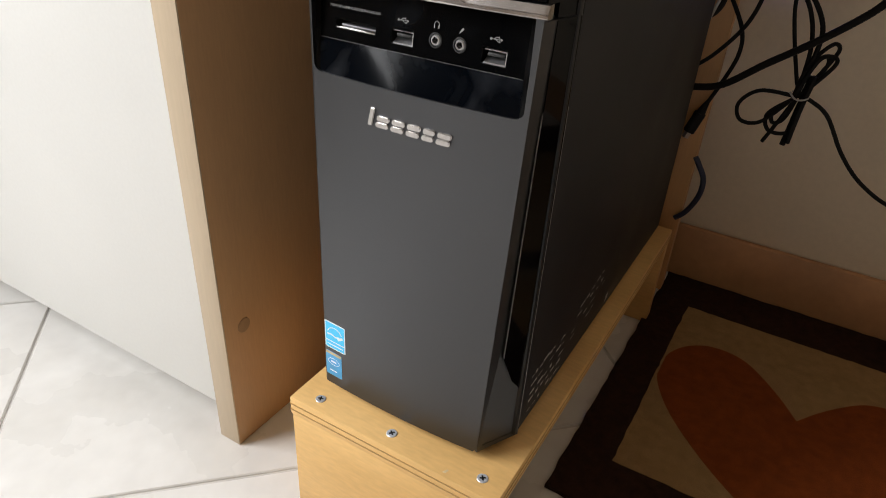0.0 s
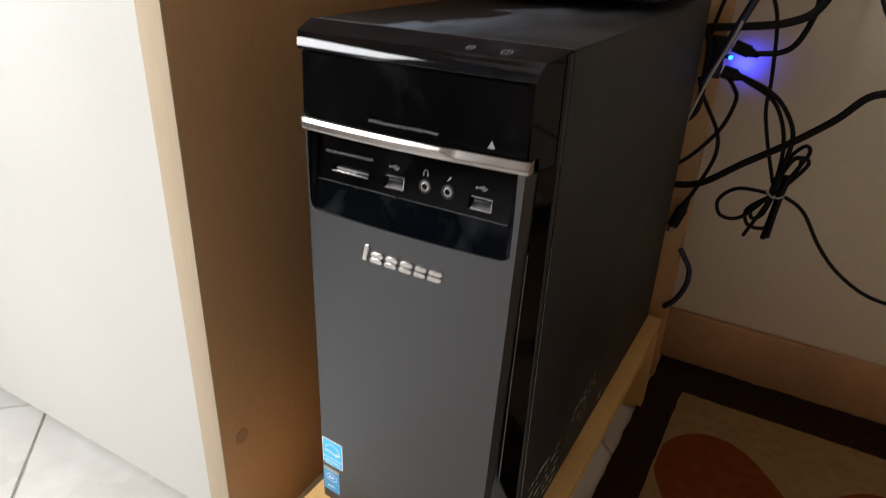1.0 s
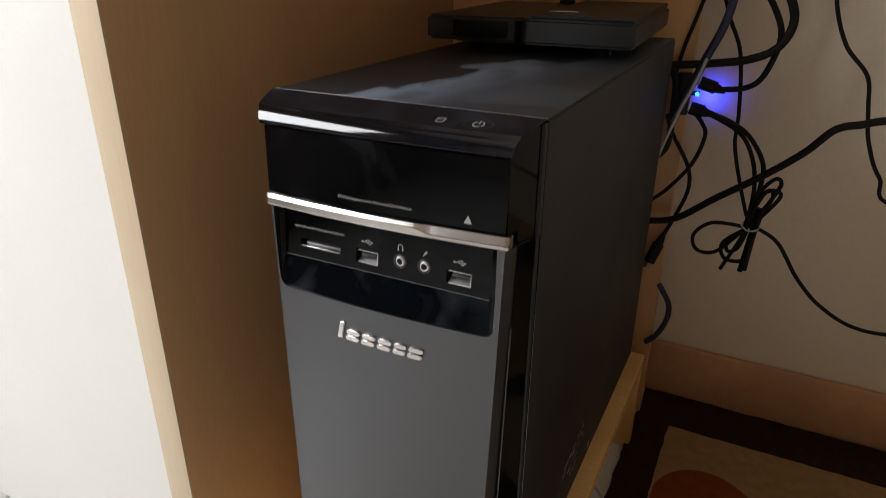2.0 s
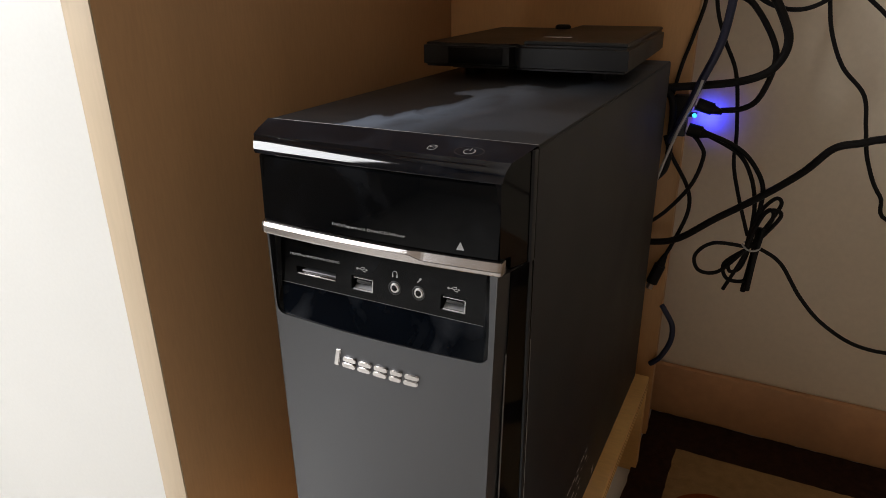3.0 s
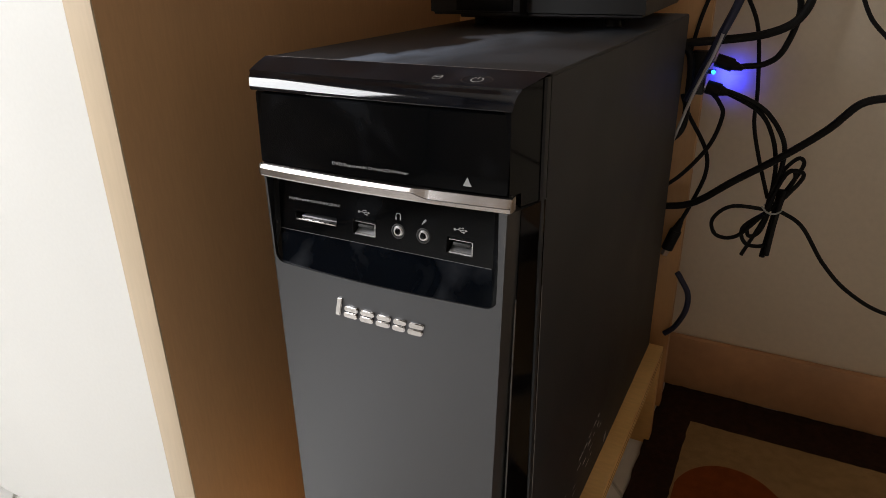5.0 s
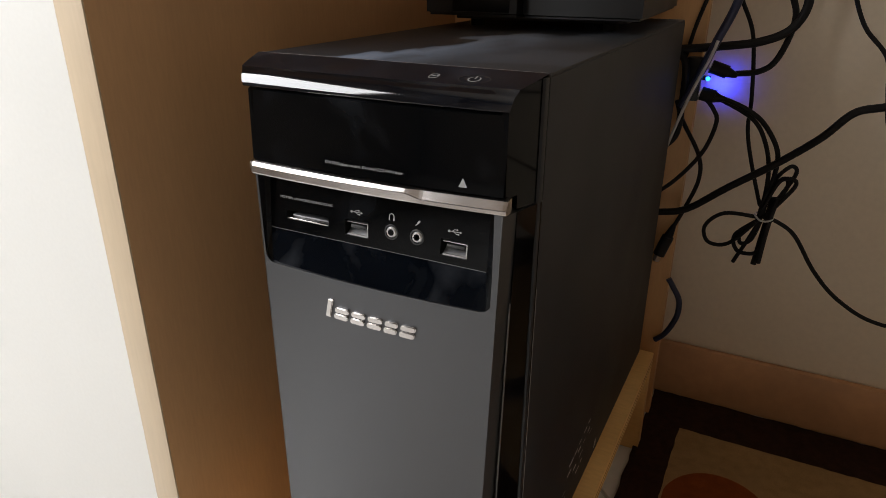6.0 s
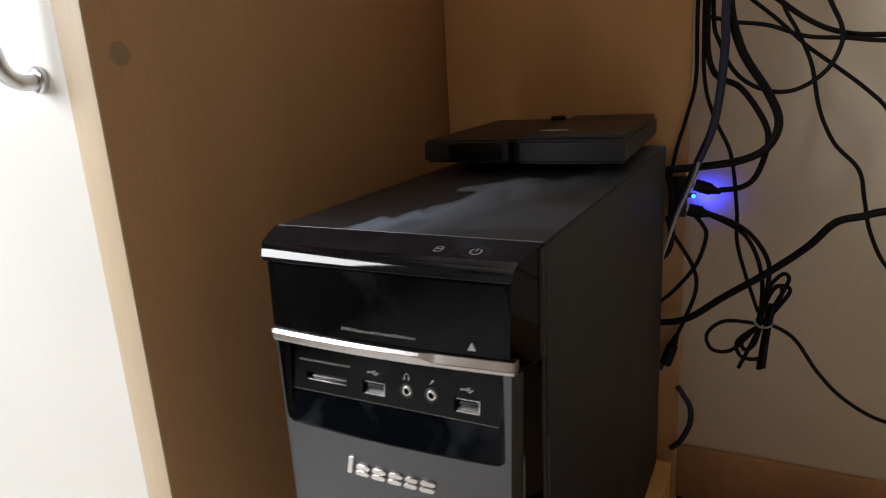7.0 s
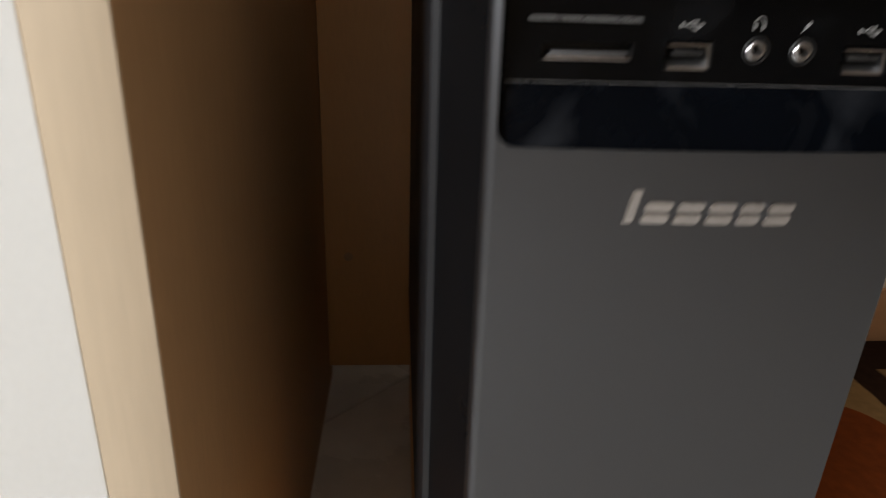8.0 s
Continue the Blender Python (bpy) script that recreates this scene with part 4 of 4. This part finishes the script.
cable(xz(0.4492, (0.1248, 0.3059), (0.1606, 0.3088), (0.1897, 0.3176), (0.2255, 0.3466), (0.2661, 0.3775), (0.3000, 0.4075), (0.3222, 0.4337), (0.3445, 0.4414), (0.3638, 0.4472), (0.4248, 0.4569), (0.6200, 0.4769), (0.9000, 0.4469)), 0.0038, label="thick black power cable that rises along the wall")
cable(xz(0.4531, (0.2022, 0.4385), (0.2293, 0.4288), (0.2487, 0.4153), (0.2651, 0.3901), (0.2671, 0.3640), (0.2622, 0.3340)), 0.0024, label="black cable from a plug to the tied bundle")
cable(xz(0.4589, (0.2022, 0.4356), (0.2371, 0.4182), (0.2535, 0.3940), (0.2613, 0.3640), (0.2622, 0.3311)), 0.0022, label="black cable from a plug to the tied bundle")
cable(xz(0.4511, (0.1906, 0.4356), (0.1993, 0.4259), (0.2042, 0.4124), (0.1955, 0.3805), (0.1722, 0.3466), (0.1490, 0.3253)), 0.0022)
cable(xz(0.4569, (0.1616, 0.4308), (0.1703, 0.4104), (0.1916, 0.3756), (0.1955, 0.3485), (0.1858, 0.3147), (0.1771, 0.2914)), 0.0022, label="black cable that ends in a plug")
cable([(0.130, 0.440, 0.480), (0.150, 0.450, 0.482), (0.1655, 0.452, 0.470), (0.1685, 0.448, 0.430), (0.166, 0.448, 0.395), (0.145, 0.446, 0.375)], 0.0036, label="black cable hanging close behind the computer")
cable(xz(0.4647, (0.1795, 0.2240), (0.1850, 0.2160), (0.1945, 0.1990), (0.1945, 0.1770), (0.1850, 0.1530), (0.1740, 0.1405)), 0.0033, M_BLUE, "short arc of navy blue cable")


def plug(points, r0, label, tip=0.008):
    """A moulded plug with a strain relief, along a short line."""
    a, b = Vector(points[0]), Vector(points[1])
    t = thing("usb_plug", tuple(a), label, "plug", "plugs behind the desk")
    d = (b - a).normalized()
    bm = tube([a, a.lerp(b, 0.3), a.lerp(b, 0.62)], r0, 14, steps=3)
    tube([a.lerp(b, 0.60), a.lerp(b, 0.8), b], r0 * 0.85, 14, bm, 3, taper=0.42)
    part("body", bm, M_RUBBER, t)
    part("metal_tip", tube([a - d * tip, a - d * 0.0005], r0 * 0.62, 4, steps=1), M_SATIN, t, "bright metal tip")
    return t


plug(((0.1906, 0.4540, 0.4675), (0.2158, 0.4589, 0.4593)), 0.0066, "black moulded plug above a blue lamp", 0.002)
plug(((0.1848, 0.4540, 0.4404), (0.2071, 0.4540, 0.4356)), 0.0070, "black moulded plug below a blue lamp", 0.002)
plug(((0.1660, 0.4531, 0.2566), (0.1776, 0.4569, 0.2934)), 0.0066, "black moulded plug with a bright tip")

hub = thing("usb_hub", (0.176, 0.460, 0.431), "small black hub with a glowing blue lamp", "electronic device")
part("body", box(0.166, 0.182, 0.4560, 0.4680, 0.431, 0.475, 0.002), M_DEVICE, hub)
part("lamp", disc((0.1890, 0.4560, 0.4550), (0.3, -1, 0), 0.0022, 0.0030, 16, 0.001), M_LED, hub, "glowing blue lamp")
part("lamp_arm", box(0.1815, 0.1910, 0.4562, 0.4640, 0.4530, 0.4570, 0.0005), M_DEVICE, hub)
led = bpy.data.lights.new("blue_lamp", 'SPOT')
led.energy, led.color, led.shadow_soft_size = 0.125, (0.02, 0.03, 1.0), 0.004
led.spot_size, led.spot_blend = radians(150), 1.0
new("blue_lamp", led).matrix_world = look((0.1900, 0.5660, 0.4330), (0.1930, 0.5830, 0.4330))

# tied bundle of spare cable
bundle = thing("cable_bundle", (0.264, 0.453, 0.26), "spare black cable folded and tied with a pale wire", "cable")
LOOPS = (
    [(0.2622, 0.3195), (0.2274, 0.3185), (0.2100, 0.3011), (0.2158, 0.2837), (0.2361, 0.2856), (0.2584, 0.3137)],
    [(0.2603, 0.3156), (0.2409, 0.2953), (0.2467, 0.2779), (0.2661, 0.2808), (0.2700, 0.3079)],
    [(0.2584, 0.3127), (0.2458, 0.3001), (0.2477, 0.2866), (0.2574, 0.2924), (0.2632, 0.3147)],
    [(0.2622, 0.3176), (0.2671, 0.3553), (0.2796, 0.3746), (0.2864, 0.3698), (0.2787, 0.3485), (0.2671, 0.3243)],
    [(0.2603, 0.3214), (0.2719, 0.3582), (0.2835, 0.3640), (0.2874, 0.3563), (0.2700, 0.3272)],
    [(0.2603, 0.3214), (0.2632, 0.3437), (0.2758, 0.3630), (0.2806, 0.3534), (0.2661, 0.3214)],
    [(0.2651, 0.3388), (0.2603, 0.3098), (0.2438, 0.2634)],
    [(0.2700, 0.3408), (0.2680, 0.3098), (0.2642, 0.2643)],
    [(0.2738, 0.3427), (0.2700, 0.3098), (0.2680, 0.2692)],
)
for k, path in enumerate(LOOPS):
    part("loop", tube([(x, 0.4495 + 0.0022 * (k % 4), z) for x, z in path], 0.0021 if k < 7 else 0.0030), M_RUBBER, bundle)
part("tie", tube([(0.2555, 0.4468, 0.3234), (0.2622, 0.4443, 0.3180), (0.2700, 0.4453, 0.3180), (0.2738, 0.4511, 0.3205), (0.2661, 0.4608, 0.3205), (0.2574, 0.4560, 0.3224)], 0.0010, 8), M_GREYCABLE, bundle, "pale twisted tie")
part("tail", tube(xz(0.4531, (0.2642, 0.3195), (0.2777, 0.3166), (0.2971, 0.3040), (0.3213, 0.2692), (0.3493, 0.2421), (0.3880, 0.2247), (0.4441, 0.2276), (0.6000, 0.2450), (0.9000, 0.2600)), 0.0021), M_RUBBER, bundle)

# ---------------------------------------------------------------- window in the west wall
window = tagged(new("window_1"), "white framed window that lets daylight in", "window", kind="structure")
BASE["window_1"] = Vector((0, 0, 0))
Y0, Y1, W0, W1 = WIN["y0"], WIN["y1"], WIN["z0"], WIN["z1"]
for s in ((Y0, Y1, W0, W0 + 0.05), (Y0, Y1, W1 - 0.05, W1), (Y0, Y0 + 0.05, W0 + 0.05, W1 - 0.05), (Y1 - 0.05, Y1, W0 + 0.05, W1 - 0.05)):
    part("window_frame", box(XW - 0.14, XW - 0.09, s[0], s[1], s[2], s[3], 0.003), M_WHITE, window)
pane = part("pane", box(XW - 0.118, XW - 0.112, Y0 + 0.05, Y1 - 0.05, W0 + 0.05, W1 - 0.05), M_GLASS, window)
pane.visible_shadow = False

# ---------------------------------------------------------------- floor tiles, laid diagonally
PITCH, JOINT = 0.3330, 0.0036
tile_bm = box(-PITCH / 2 + JOINT / 2, PITCH / 2 - JOINT / 2, -PITCH / 2 + JOINT / 2, PITCH / 2 - JOINT / 2, -0.010, 0.0, 0.0012, 1)
tile_mesh = finish(tile_bm, M_TILE, "tile", (0, 0, 0))
# joints run along x - y = -0.036 and x + y = -0.447
c0 = Vector(((-0.036 - 0.447) / 2, (-0.447 + 0.036) / 2, 0))
d1, d2 = Vector((0.70711, 0.70711, 0)), Vector((-0.70711, 0.70711, 0))
for i in range(-16, 17):
    for j in range(-16, 17):
        p = c0 + d1 * (i + 0.5) * PITCH + d2 * (j + 0.5) * PITCH
        if XW + 0.235 < p.x < XE - 0.235 and YS + 0.235 < p.y < YN + 0.14:
            if p.y > YN - 0.235 and not (-0.9 < p.x < 1.2):
                continue
            t = new("tile", tile_mesh)
            t.parent = floor
            t.matrix_basis = Matrix.Translation(p) @ pose(0, 0, 0, 0, 0, 45 + 90 * random.randrange(4))
